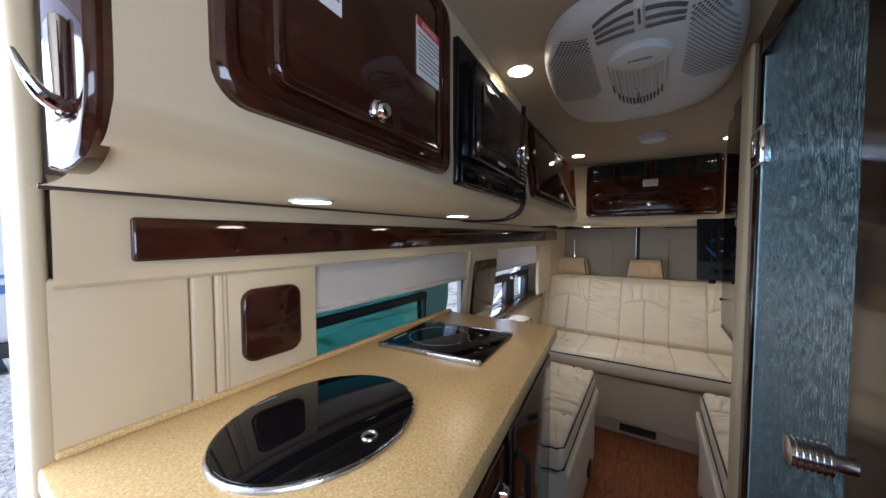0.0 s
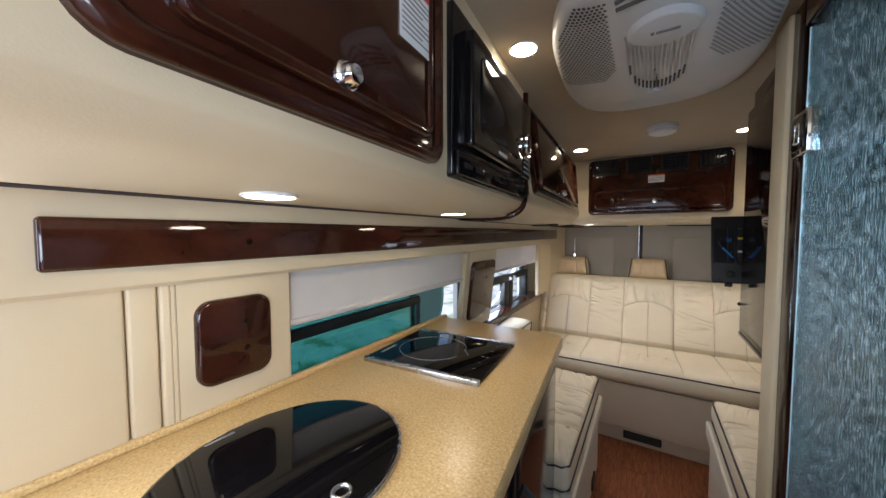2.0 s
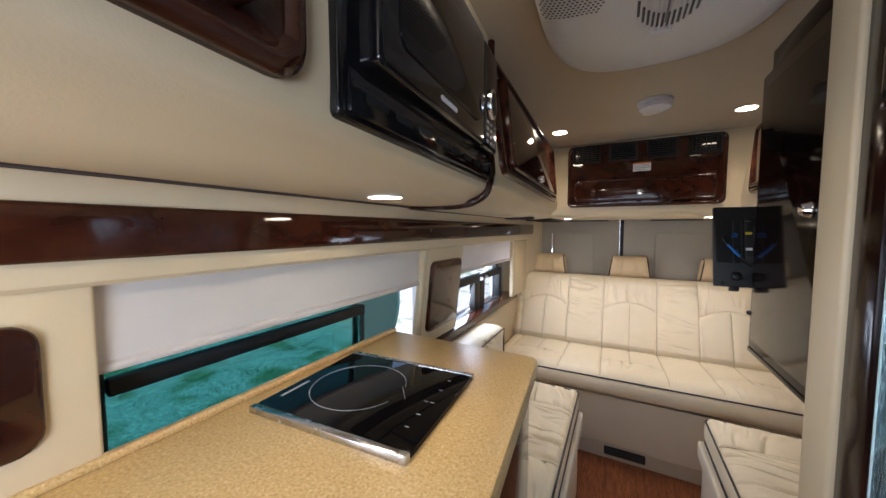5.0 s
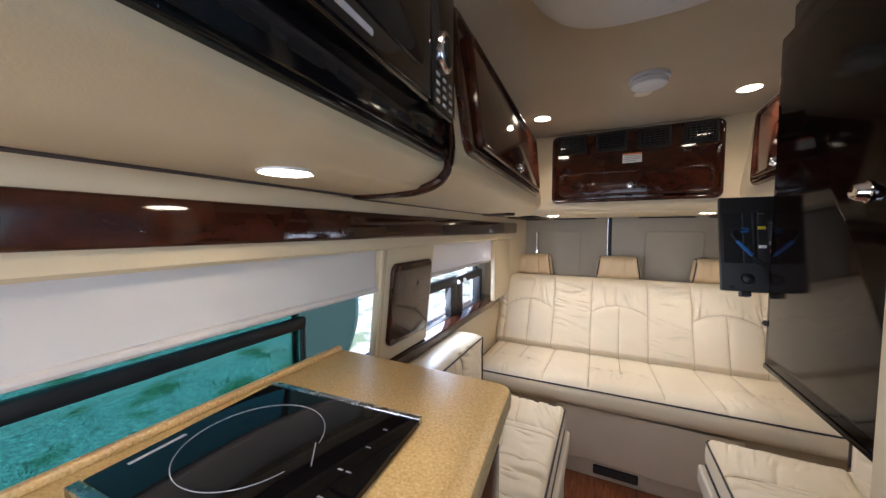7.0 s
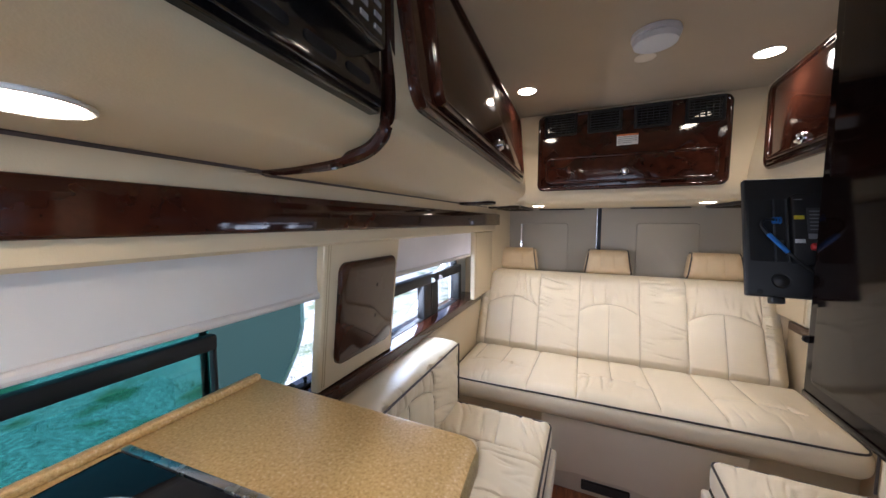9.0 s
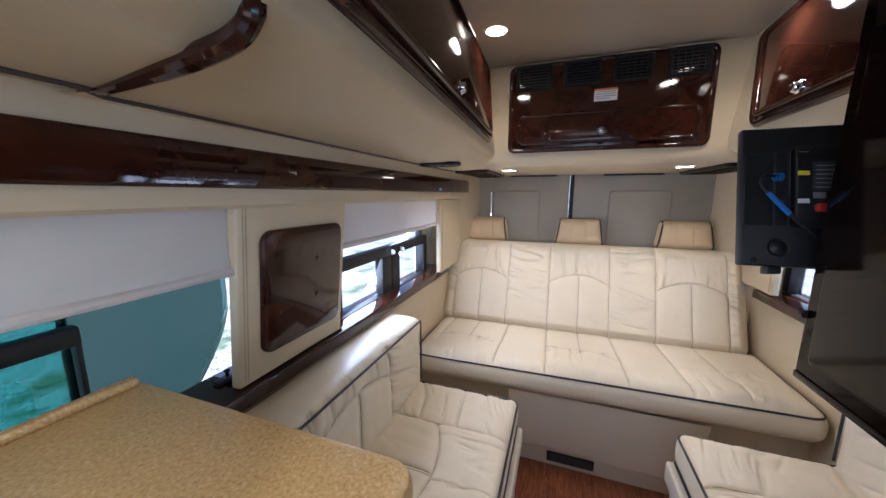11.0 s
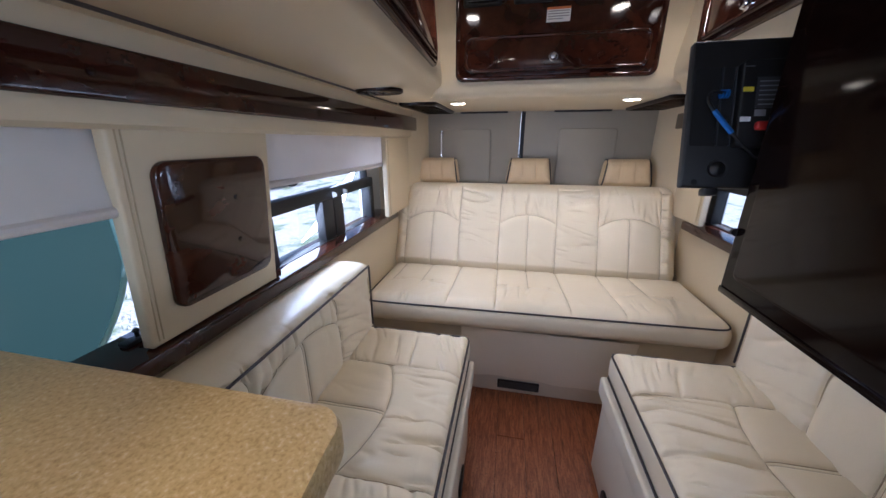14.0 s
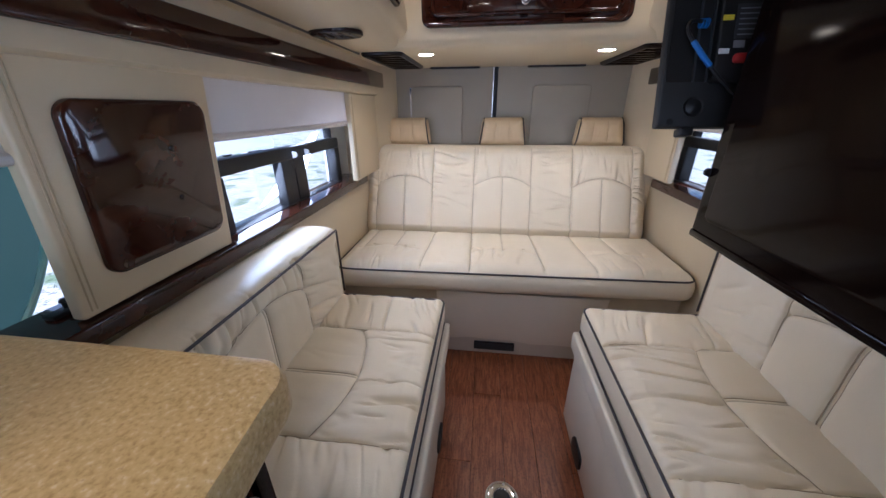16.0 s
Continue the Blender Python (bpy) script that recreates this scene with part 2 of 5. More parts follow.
def box(x0, x1, y0, y1, z0, z1, bevel=0.0, seg=2, bm=None):
    bm = bm or bmesh.new()
    made = bmesh.ops.create_cube(bm, size=1.0, matrix=Matrix.LocRotScale(((x0 + x1) / 2, (y0 + y1) / 2, (z0 + z1) / 2), None, (x1 - x0, y1 - y0, z1 - z0)))
    if bevel:
        edges = list({e for v in made["verts"] for e in v.link_edges})
        bmesh.ops.bevel(bm, geom=edges, offset=bevel, segments=seg, profile=0.5, affect="EDGES")
    return bm


def outline(u0, u1, v0, v1, r, n=6):
    pts = []
    for cu, cv, a in ((u1 - r, v1 - r, 0), (u0 + r, v1 - r, 90), (u0 + r, v0 + r, 180), (u1 - r, v0 + r, 270)):
        for k in range(n + 1):
            t = radians(a + 90 * k / n)
            pts.append((cu + r * math.cos(t), cv + r * math.sin(t)))
    return pts


AXES = {"x": lambda u, v, d: (d, u, v), "y": lambda u, v, d: (u, d, v), "z": lambda u, v, d: (u, v, d)}


def slab(axis, pts, d0, d1, bevel=0.0, seg=3, bm=None, holes=()):
    """A plate from an outline in the plane across axis, between depths d0 and d1 (d1 is the shown side, bevelled)."""
    bm = bm or bmesh.new()
    f = AXES[axis]
    low = [bm.verts.new(f(u, v, d0)) for u, v in pts]
    rings = [low]
    cu = sum(p[0] for p in pts) / len(pts)
    cv = sum(p[1] for p in pts) / len(pts)
    sign = 1 if d1 > d0 else -1
    if bevel:
        wu = max(p[0] for p in pts) - min(p[0] for p in pts)
        wv = max(p[1] for p in pts) - min(p[1] for p in pts)
        for k in range(seg + 1):
            a = math.pi / 2 * k / seg
            ins, dep = bevel * (1 - math.cos(a)), bevel * (1 - math.sin(a))
            rings.append([bm.verts.new(f(cu + (u - cu) * (1 - 2 * ins / wu), cv + (v - cv) * (1 - 2 * ins / wv), d1 - sign * dep)) for u, v in pts])
    else:
        rings.append([bm.verts.new(f(u, v, d1)) for u, v in pts])
    n = len(pts)
    for a, b in zip(rings, rings[1:]):
        for k in range(n):
            bm.faces.new((a[k], a[(k + 1) % n], b[(k + 1) % n], b[k]))
    bm.faces.new(rings[0])
    bm.faces.new(rings[-1])
    return bm


def rim(axis, outer, inner, d0, d1, bm=None):
    """A flat ring between two outlines of equal length, rounded over towards d1."""
    bm = bm or bmesh.new()
    f = AXES[axis]
    n = len(outer)
    stack = [(outer, d0)]
    for k in range(7):
        t = k / 6
        lift = math.sin(math.pi * t) ** 0.6 if 0 < t < 1 else 0.0
        pts = [(a[0] + (b[0] - a[0]) * t, a[1] + (b[1] - a[1]) * t) for a, b in zip(outer, inner)]
        stack.append((pts, d0 + (d1 - d0) * (0.35 + 0.65 * lift)))
    stack.append((inner, d0))
    rows = [[bm.verts.new(f(u, v, d)) for u, v in pts] for pts, d in stack]
    for a, b in zip(rows, rows[1:]):
        for k in range(n):
            bm.faces.new((a[k], a[(k + 1) % n], b[(k + 1) % n], b[k]))
    return bm


def tube(pts, r, n=8, closed=False, bm=None, taper=None):
    bm = bm or bmesh.new()
    pts = [Vector(p) for p in pts]
    rings = []
    count = len(pts)
    for k, p in enumerate(pts):
        a = pts[k - 1] if (k or closed) else p
        b = pts[(k + 1) % count] if (k < count - 1 or closed) else p
        d = (b - a).normalized()
        side = d.cross(Vector((0.13, 0.31, 0.94))).normalized()
        up = side.cross(d)
        rad = r * (taper[k] if taper else 1.0)
        rings.append([bm.verts.new(p + rad * (math.cos(2 * math.pi * j / n) * side + math.sin(2 * math.pi * j / n) * up)) for j in range(n)])
    pairs = list(zip(rings, rings[1:])) + ([(rings[-1], rings[0])] if closed else [])
    for a, b in pairs:
        for j in range(n):
            bm.faces.new((a[j], a[(j + 1) % n], b[(j + 1) % n], b[j]))
    if not closed:
        bm.faces.new(rings[0])
        bm.faces.new(rings[-1])
    return bm


def lathe(axis_at, profile, n=28, axis="z", bm=None):
    """profile: (radius, height) from axis_at."""
    bm = bm or bmesh.new()
    ax = Vector(axis_at)
    rows = []
    for r, h in profile:
        row = []
        for j in range(n):
            c, s = r * math.cos(2 * math.pi * j / n), r * math.sin(2 * math.pi * j / n)
            row.append(bm.verts.new(ax + Vector({"z": (c, s, h), "x": (h, c, s), "y": (c, h, s)}[axis])))
        rows.append(row)
    for a, b in zip(rows, rows[1:]):
        for j in range(n):
            bm.faces.new((a[j], a[(j + 1) % n], b[(j + 1) % n], b[j]))
    bm.faces.new(rows[0])
    bm.faces.new(rows[-1])
    return bm


def sweep(rows):
    """A skin over rows of points, all of one length."""
    bm = bmesh.new()
    vs = [[bm.verts.new(p) for p in row] for row in rows]
    for a, b in zip(vs, vs[1:]):
        for k in range(len(a) - 1):
            bm.faces.new((a[k], a[k + 1], b[k + 1], b[k]))
    return bm


def spline(pts, per=6):
    """A smooth line through points of any dimension."""
    out = []
    p = [np.array(q, float) for q in pts]
    p = [2 * p[0] - p[1]] + p + [2 * p[-1] - p[-2]]
    for i in range(1, len(p) - 2):
        for k in range(per):
            t = k / per
            out.append(tuple(0.5 * ((2 * p[i]) + (p[i + 1] - p[i - 1]) * t + (2 * p[i - 1] - 5 * p[i] + 4 * p[i + 1] - p[i + 2]) * t * t
                                    + (3 * p[i] - p[i - 1] - 3 * p[i + 1] + p[i + 2]) * t ** 3)))
    out.append(tuple(p[-2]))
    return out


def cushion(size, r, res, dent):
    """A padded box from 0 to size; dent(u, v) sinks or lifts its top, u and v in metres across the top."""
    w, d, h = size
    nu, nv, nh = res
    us, vs, hs = (np.linspace(0, s, k + 1) for s, k in zip(size, res))
    bm = bmesh.new()
    cache = {}

    def vert(i, j, k):
        key = (i, j, k)
        if key not in cache:
            p = np.array((us[i], vs[j], hs[k]))
            q = np.minimum(np.maximum(p, r), np.array(size) - r)
            n = p - q
            length = np.linalg.norm(n)
            out = p
            if length > 1e-9:
                n = n / length
                out = q + n * r
            else:
                n = np.zeros(3)
            if k == nh:
                lift = dent(out[0], out[1])
                out = out + np.array((0, 0, 1.0)) * lift * (n[2] ** 2)
            else:
                side = 0.004 * math.sin(math.pi * hs[k] / h)
                out = out + n * side
            cache[key] = bm.verts.new(out)
        return cache[key]
    for i in range(nu):
        for j in range(nv):
            bm.faces.new((vert(i, j, nh), vert(i + 1, j, nh), vert(i + 1, j + 1, nh), vert(i, j + 1, nh)))
    for i in range(nu):
        for k in range(nh):
            for j in (0, nv):
                bm.faces.new((vert(i, j, k), vert(i + 1, j, k), vert(i + 1, j, k + 1), vert(i, j, k + 1)))
    for j in range(nv):
        for k in range(nh):
            for i in (0, nu):
                bm.faces.new((vert(i, j, k), vert(i, j + 1, k), vert(i, j + 1, k + 1), vert(i, j, k + 1)))
    loop = [vert(i, 0, 0) for i in range(nu)] + [vert(nu, j, 0) for j in range(nv)] + [vert(i, nv, 0) for i in range(nu, 0, -1)] + [vert(0, j, 0) for j in range(nv, 0, -1)]
    bm.faces.new(loop)
    return bm


def groove(dist, width=0.006, depth=0.006):
    if abs(dist) > 0.07:
        return 0.0
    return -1.1 * depth * math.exp(-(dist / (0.75 * width)) ** 2) - 0.8 * depth * math.exp(-(dist / (3.5 * width)) ** 2)


def fold(along, across, seed, pitch=0.028, amp=0.004):
    """Thin uneven creases that run across, spaced unevenly along, with soft puffs between them."""
    wave = 0.5 * noise.noise(Vector((along * 6.0, across * 4.0, seed)))
    q = noise.noise(Vector((along / pitch * 0.55 + wave, across * 3.0, seed + 3.3)))
    r = noise.noise(Vector((along / pitch * 0.9 + wave, across * 4.5, seed + 8.1)))
    m1 = min(1.0, max(0.0, 0.45 + 1.6 * noise.noise(Vector((along * 7, across * 9, seed + 7)))))
    m2 = min(1.0, max(0.0, 0.25 + 1.6 * noise.noise(Vector((along * 9, across * 11, seed + 17)))))
    return 1.7 * amp * (0.55 * abs(q) - m1 * math.exp(-(q / 0.10) ** 2) - 0.6 * m2 * math.exp(-(r / 0.12) ** 2))


def seam(lines, height, dent, m, parent, r=0.0013):
    """Sewn seams: threads laid along lines of (u, v) on a cushion's top."""
    return [part("seam", tube([(u, v, height + dent(u, v) + 0.0008) for u, v in line], r, 5), SEAM, parent, m=m) for line in lines]


def arch(cu, ru, rv, a0=4, a1=176, n=40):
    return [(cu + ru * math.cos(radians(a)), rv * math.sin(radians(a))) for a in np.linspace(a0, a1, n)]


def straight(u0, v0, u1, v1, n=24):
    return [(u0 + (u1 - u0) * k / n, v0 + (v1 - v0) * k / n) for k in range(n + 1)]

# ---- the van's shell ----
# floor: planks over a dark bed
bed = setting("floor", box(-0.84, 0.84, -1.5, 3.36, -0.05, -0.004), JOINT, "dark red-brown wood plank floor of the van", "floor")
FRONT1 = lambda y: -0.338 - 0.075 * (y - 0.55)
FRONT2 = lambda y: -0.398 - 0.04 * (y - 1.9)

# outer skin below and above the windows, with the open side doorway near the front
skin = bmesh.new()
for y0, y1, z0, z1 in ((0.24, 3.40, -0.25, 0.80), (0.24, 3.40, 1.26, 1.86), (0.24, 0.70, 0.80, 1.26), (1.82, 1.95, 0.80, 1.26), (2.86, 3.40, 0.80, 1.26),
                       (-1.5, 0.24, 1.76, 1.86), (-1.5, -0.80, -0.25, 1.76)):
    box(-0.93, -0.905, y0, y1, z0, z1, bm=skin)
setting("wall_left_skin", skin, VAN_WHITE, "white painted outer skin of the van", "wall")
lower = bmesh.new()
box(-0.90, -0.79, 0.235, 3.36, 0.0, 0.80, 0.004, bm=lower)
setting("wall_left_lower", lower, VINYL, "beige vinyl lower side wall", "wall")
right_skin = bmesh.new()
for y0, y1, z0, z1 in ((-1.5, 3.40, -0.25, 0.80), (-1.5, 3.40, 1.55, 1.86), (-0.25, 3.40, 1.26, 1.55), (-1.5, -1.25, 0.80, 1.55), (-0.25, 0.30, 0.80, 1.26), (0.80, 2.13, 0.80, 1.26), (3.05, 3.40, 0.80, 1.26)):
    box(0.905, 0.93, y0, y1, z0, z1, bm=right_skin)
setting("wall_right_skin", right_skin, VAN_WHITE, "white painted outer skin of the van", "wall")
# unseen pane and opening, added so that light reaches the rain glass
frost = setting("window_4", box(0.912, 0.918, 0.29, 0.81, 0.79, 1.27), glass("frosted_glass", (0.85, 0.92, 0.92), 0.5), "frosted washroom window, unseen, added to let light in", "window")
frost.visible_shadow = False
setting("wall_right_lower", box(0.79, 0.90, 1.30, 3.36, 0.0, 0.80, 0.004), VINYL, "beige vinyl lower side wall", "wall")
setting("ceiling", box(-0.93, 0.93, -1.5, 3.40, 1.818, 1.86), HEADLINER, "taupe cloth-covered flat headliner", "ceiling")
# cab end: bulkhead with the windscreen opening
cab = bmesh.new()
for x0, x1, z0, z1 in ((-0.93, 0.93, -0.25, 0.85), (-0.93, 0.93, 1.62, 1.86), (-0.93, -0.78, 0.85, 1.62), (0.78, 0.93, 0.85, 1.62)):
    box(x0, x1, -1.56, -1.50, z0, z1, bm=cab)
setting("wall_front", cab, GREY_PLASTIC, "dark grey cab end round the windscreen", "wall")

# left side: the valance panel above the windows, the pillar panels, the sills
valance = sweep([[(x, y, z) for x, z in ((-0.905, 1.245), (-0.73, 1.245), (-0.722, 1.252), (-0.717, 1.32), (-0.715, 1.40), (-0.75, 1.42), (-0.905, 1.42))]
                 for y in (0.268, 1.0, 2.0, 3.31)])
setting("wall_left_valance", valance, VINYL, "beige vinyl panel above the side windows", "wall")
setting("valance_gap", tube([(-0.655, 0.25, 1.3925), (-0.655, 1.38, 1.3925), (-0.655, 1.40, 1.387), (-0.655, 2.75, 1.387)], 0.0045, 6), PIPING, "dark seam under the overhead cabinets", "trim")


def lean(bm, name):
    """The pillar beside the bench leans out towards its foot."""
    if name in ("wall_left_panel_4", "wood_plate"):
        for v in bm.verts:
            v.co.x -= 0.105 * max(0.0, 1.255 - v.co.z)
    return bm


def pillar_panel(name, y0, y1, z0, z1, side):
    inner, outer = (-0.735, -0.762) if side < 0 else (0.735, 0.762)
    bm = box(min(inner, outer), max(inner, outer), y0, y1, z0, z1, 0.006, 4)
    lean(bm, name)
    ob = setting(name, bm, VINYL, "stitched beige vinyl pillar panel", "wall")
    for y in (y0 + 0.014, y0 + 0.022) if y1 - y0 > 0.18 and "left_panel_1" not in name else ():
        part("stitch", lean(tube([(inner, y, z0 + 0.012), (inner, y, z1 - 0.012)], 0.0016, 5), name), STITCH, ob, "twin seam stitching")
    return ob


pillar_panel("wall_left_panel_1", 0.256, 0.4415, 0.986, 1.262, -1)
pillar_panel("wall_left_panel_2", 0.4435, 0.4835, 0.986, 1.262, -1)
pillar_panel("wall_left_panel_3", 0.4855, 0.728, 0.986, 1.262, -1)
pillar_panel("wall_left_panel_4", 1.618, 1.972, 0.846, 1.262, -1)
pillar_panel("wall_left_panel_5", 2.80, 3.20, 0.846, 1.243, -1)
pillar_panel("wall_right_panel_1", 2.885, 3.20, 0.846, 1.243, 1)
pillar_panel("wall_right_panel_2", 1.30, 2.00, 0.846, 1.243, 1)
setting("wall_left_backing", box(-0.775, -0.765, 0.268, 0.730, 0.98, 1.243), VINYL, "beige backing behind the pillar panels", "wall")
setting("door_jamb", box(-0.905, -0.733, 0.238, 0.2665, 0.0, 1.817, 0.010, 4), VINYL, "beige padded jamb of the open side door", "wall")
right_valance = sweep([[(-x, y, z) for x, z in ((-0.905, 1.245), (-0.73, 1.245), (-0.722, 1.252), (-0.717, 1.32), (-0.715, 1.40), (-0.75, 1.42), (-0.905, 1.42))]
                       for y in (1.35, 2.0, 3.31)])
setting("wall_right_valance", right_valance, VINYL, "beige vinyl panel above the side window", "wall")

# wood rails
def bar(name, y0, y1, z0, z1, x0, x1, label, bevel=0.006):
    return setting(name, box(min(x0, x1), max(x0, x1), y0, y1, z0, z1, bevel, 3), WOOD, label, "rail")


rail = bar("wood_rail_left", 0.352, 3.27, 1.283, 1.358, -0.716, -0.700, "long glossy burl wood rail on the side wall")
for y in (0.62, 1.6, 2.6):
    part("screw_cap", lathe((-0.700, y, 1.318), [(0.006, 0.0), (0.006, 0.0015), (0.003, 0.0025)], 12, "x"), WOOD_DARK, rail)
bar("wood_rail_right", 2.02, 3.27, 1.283, 1.358, 0.716, 0.700, "glossy burl wood rail on the side wall")
bar("wood_sill_left", 1.435, 3.02, 0.802, 0.842, -0.905, -0.764, "glossy wood sill rail under the side windows", 0.005)
bar("wood_sill_right", 1.86, 3.02, 0.802, 0.842, 0.905, 0.733, "glossy wood sill rail under the side window", 0.005)
setting("counter_sill", box(-0.905, -0.744, 0.268, 0.745, 0.80, 0.955), VINYL, "beige wall behind the worktop", "wall")

# rear: doors, fascia box over the sofa
rear = bmesh.new()
box(-0.93, -0.085, 3.37, 3.40, -0.2, 1.86, 0.004, bm=rear)
box(-0.060, 0.93, 3.37, 3.40, -0.2, 1.86, 0.004, bm=rear)
rear_wall = setting("wall_rear", rear, VINYL_GREY, "grey-beige panelled rear doors", "wall")
part("door_seal", box(-0.085, -0.060, 3.378, 3.40, 0.0, 1.42), BLACK, rear_wall, "black rubber seal between the doors")
part("seal_trim", box(-0.0885, -0.083, 3.358, 3.372, 0.3, 1.40), ALU, rear_wall, "bright edge strip")
part("window_blank", slab("y", outline(-0.565, -0.262, 0.90, 1.295, 0.02), 3.37, 3.358, 0.004), VINYL_GREY, rear_wall)
part("window_blank", slab("y", outline(0.140, 0.462, 0.90, 1.295, 0.02), 3.37, 3.358, 0.004), VINYL_GREY, rear_wall)
part("light_gap", box(-0.578, -0.571, 3.362, 3.371, 0.95, 1.29), CHROME, rear_wall, "bright strip beside the window blank")
for sx in (-1, 1):
    pts = [(sx * 0.905, 3.10), (sx * 0.735, 3.16), (sx * 0.665, 3.30), (sx * 0.66, 3.37), (sx * 0.905, 3.37)]
    setting("wall_rear_corner_" + ("left" if sx < 0 else "right"), slab("z", pts, 0.0, 1.40), VINYL, "beige rear corner post", "wall")
fas = sweep([[(x, y, z) for y, z in spline([(2.675, 1.818), (2.672, 1.70), (2.670, 1.50), (2.672, 1.44), (2.690, 1.405), (2.74, 1.394), (2.95, 1.393), (3.37, 1.393)], 5)]
             for x in (-0.74, -0.3, 0.3, 0.74)])
setting("rear_fascia", fas, VINYL, "padded beige vinyl fascia above the sofa", "wall")
for x0, x1 in ((-0.45, -0.165), (0.10, 0.41)):
    vent = tagged(part("ceiling_slot", slab("z", outline(x0, x1, 3.335, 3.365, 0.01), 1.396, 1.384, 0.003), BLACK), "narrow black slot under the fascia", "vent", "slots under the fascia", "structure")

# left overhead: two padded sections
prof1 = [(-0.745, 1.402), (-0.66, 1.394), (-0.55, 1.389), (-0.46, 1.392)]
rows = []
for y in np.linspace(0.250, 1.388, 14):
    f = FRONT1(y)
    rows.append([(x, y, z) for x, z in spline(prof1 + [(f - 0.045, 1.402), (f - 0.012, 1.422), (f, 1.455), (f, 1.60), (f, 1.818)], 5)])
setting("overhead_left_front", sweep(rows), VINYL, "padded beige vinyl overhead box above the worktop", "wall")
rows = []
for y in np.linspace(1.386, 2.70, 14):
    f = FRONT2(y)
    rows.append([(x, y, z) for x, z in spline([(-0.745, 1.396), (-0.66, 1.388), (-0.56, 1.386), (-0.49, 1.396), (f - 0.03, 1.425), (f, 1.465), (f - 0.022, 1.64), (f - 0.045, 1.818)], 5)])
setting("overhead_left_rear", sweep(rows), VINYL, "padded beige vinyl overhead box above the bench", "wall")
rows = []
for y in np.linspace(1.86, 2.70, 8):
    f = FRONT2(y)
    rows.append([(-x, y, z) for x, z in spline([(-0.745, 1.396), (-0.66, 1.388), (-0.56, 1.386), (-0.49, 1.396), (f - 0.03, 1.425), (f, 1.465), (f - 0.022, 1.64), (f - 0.045, 1.818)], 5)])
setting("overhead_right", sweep(rows), VINYL, "padded beige vinyl overhead box above the bench", "wall")
# curved wood moulding where the front section ends
FM = FRONT1(1.385)
mould = spline([(FM + 0.004, 1.392, 1.81), (FM + 0.006, 1.392, 1.60), (FM + 0.006, 1.392, 1.47), (FM - 0.006, 1.384, 1.416), (-0.455, 1.368, 1.391),
                (-0.54, 1.374, 1.386), (-0.63, 1.388, 1.388), (-0.715, 1.406, 1.399)], 8)
tagged(part("wood_moulding", tube(mould, 0.0105, 10, taper=[1.0] * 30 + [1.0 - 0.75 * k / (len(mould) - 31) for k in range(len(mould) - 30)]), WOOD), "curved glossy wood moulding round the overhead box", "moulding", kind="structure")
# wood end cap at the doorway
cap = [(x, z) for x, z in spline([(-0.50, 1.394), (-0.43, 1.386), (-0.375, 1.394), (-0.343, 1.422), (-0.331, 1.47), (-0.329, 1.60), (-0.329, 1.817)], 5)] + [(-0.50, 1.817)]
end_cap = tagged(part("end_panel", slab("y", cap, 0.256, 0.238, 0.010, 4), WOOD), "glossy burl wood end panel of the overhead box", "panel", kind="structure")
HOOK = Matrix.Translation((0.024, 0.172, 1.328)) @ Matrix.Scale(1.17, 4) @ Matrix.Translation((-0.024, -0.172, -1.328))
hook = thing("grab_handle", (-0.38, 0.23, 1.41), "curved chrome and wood grab handle by the doorway", "handle")
part("backplate", slab("x", outline(0.219, 0.229, 1.408, 1.478, 0.0045), -0.334, -0.316, 0.004), CHROME, hook, m=HOOK)
part("horn", tube(spline([(-0.326, 0.238, 1.424), (-0.322, 0.228, 1.417), (-0.316, 0.217, 1.419), (-0.313, 0.209, 1.429), (-0.312, 0.203, 1.444)], 5), 0.0075, 10,
                  taper=[1.15 - 0.95 * k / 20 for k in range(21)]), CHROME, hook, "tapering polished horn", m=HOOK)

# ---- exterior ----
setting("ground", slab("z", [(-400, -400), (400, -400), (400, 400), (-400, 400)], -0.9, -0.62), GRAVEL, "grey gravel yard with grass patches", "ground")
def flank_end(z):
    return 1.718 - 0.10 * max(0.0, (1.0 - z) / 0.19) ** 1.7


body_panel = sweep([[(-0.925 - 0.012 * s, 1.425 + (flank_end(z) - 1.425) * s, z) for s in np.linspace(0, 1, 10)] for z in np.linspace(0.76, 1.3, 20)])
BODY_TEAL = mat("grey_green_pane", (0.05, 0.075, 0.075), 0.15)
bn, bl = BODY_TEAL.node_tree.nodes, BODY_TEAL.node_tree.links
b_tr, b_mix = bn.new("ShaderNodeBsdfTranslucent"), bn.new("ShaderNodeMixShader")
b_tr.inputs[0].default_value = (0.085, 0.160, 0.135, 1)
b_mix.inputs[0].default_value = 0.5
bl.new(bn["Principled BSDF"].outputs[0], b_mix.inputs[1])
bl.new(b_tr.outputs[0], b_mix.inputs[2])
bl.new(b_mix.outputs[0], bn["Material Output"].inputs[0])
flank = thing("body_flank", (-0.97, 1.52, 0.72), "grey-green curved quarter pane at the side window", "pane", kind="structure")
part("skin", body_panel, BODY_TEAL, flank)
part("edge_strip", tube([(-0.918, 1.424, 0.79), (-0.918, 1.424, 1.29)], 0.007, 8), BLACK, flank)
# pale cyan tube, its colour standing for the glow in the glass edge
part("edge_glow_rim", tube([(-0.936, flank_end(z) + 0.003, z) for z in np.linspace(0.77, 1.3, 16)], 0.006, 8), mat("pale_edge", (0.45, 0.75, 0.75), 0.2), flank, "pale rim painted for the glow of the pane's edge")
part("latch", box(-0.862, -0.838, 1.615, 1.66, 0.842, 0.852, 0.003), BLACK, flank, "black latch at the panel's foot")
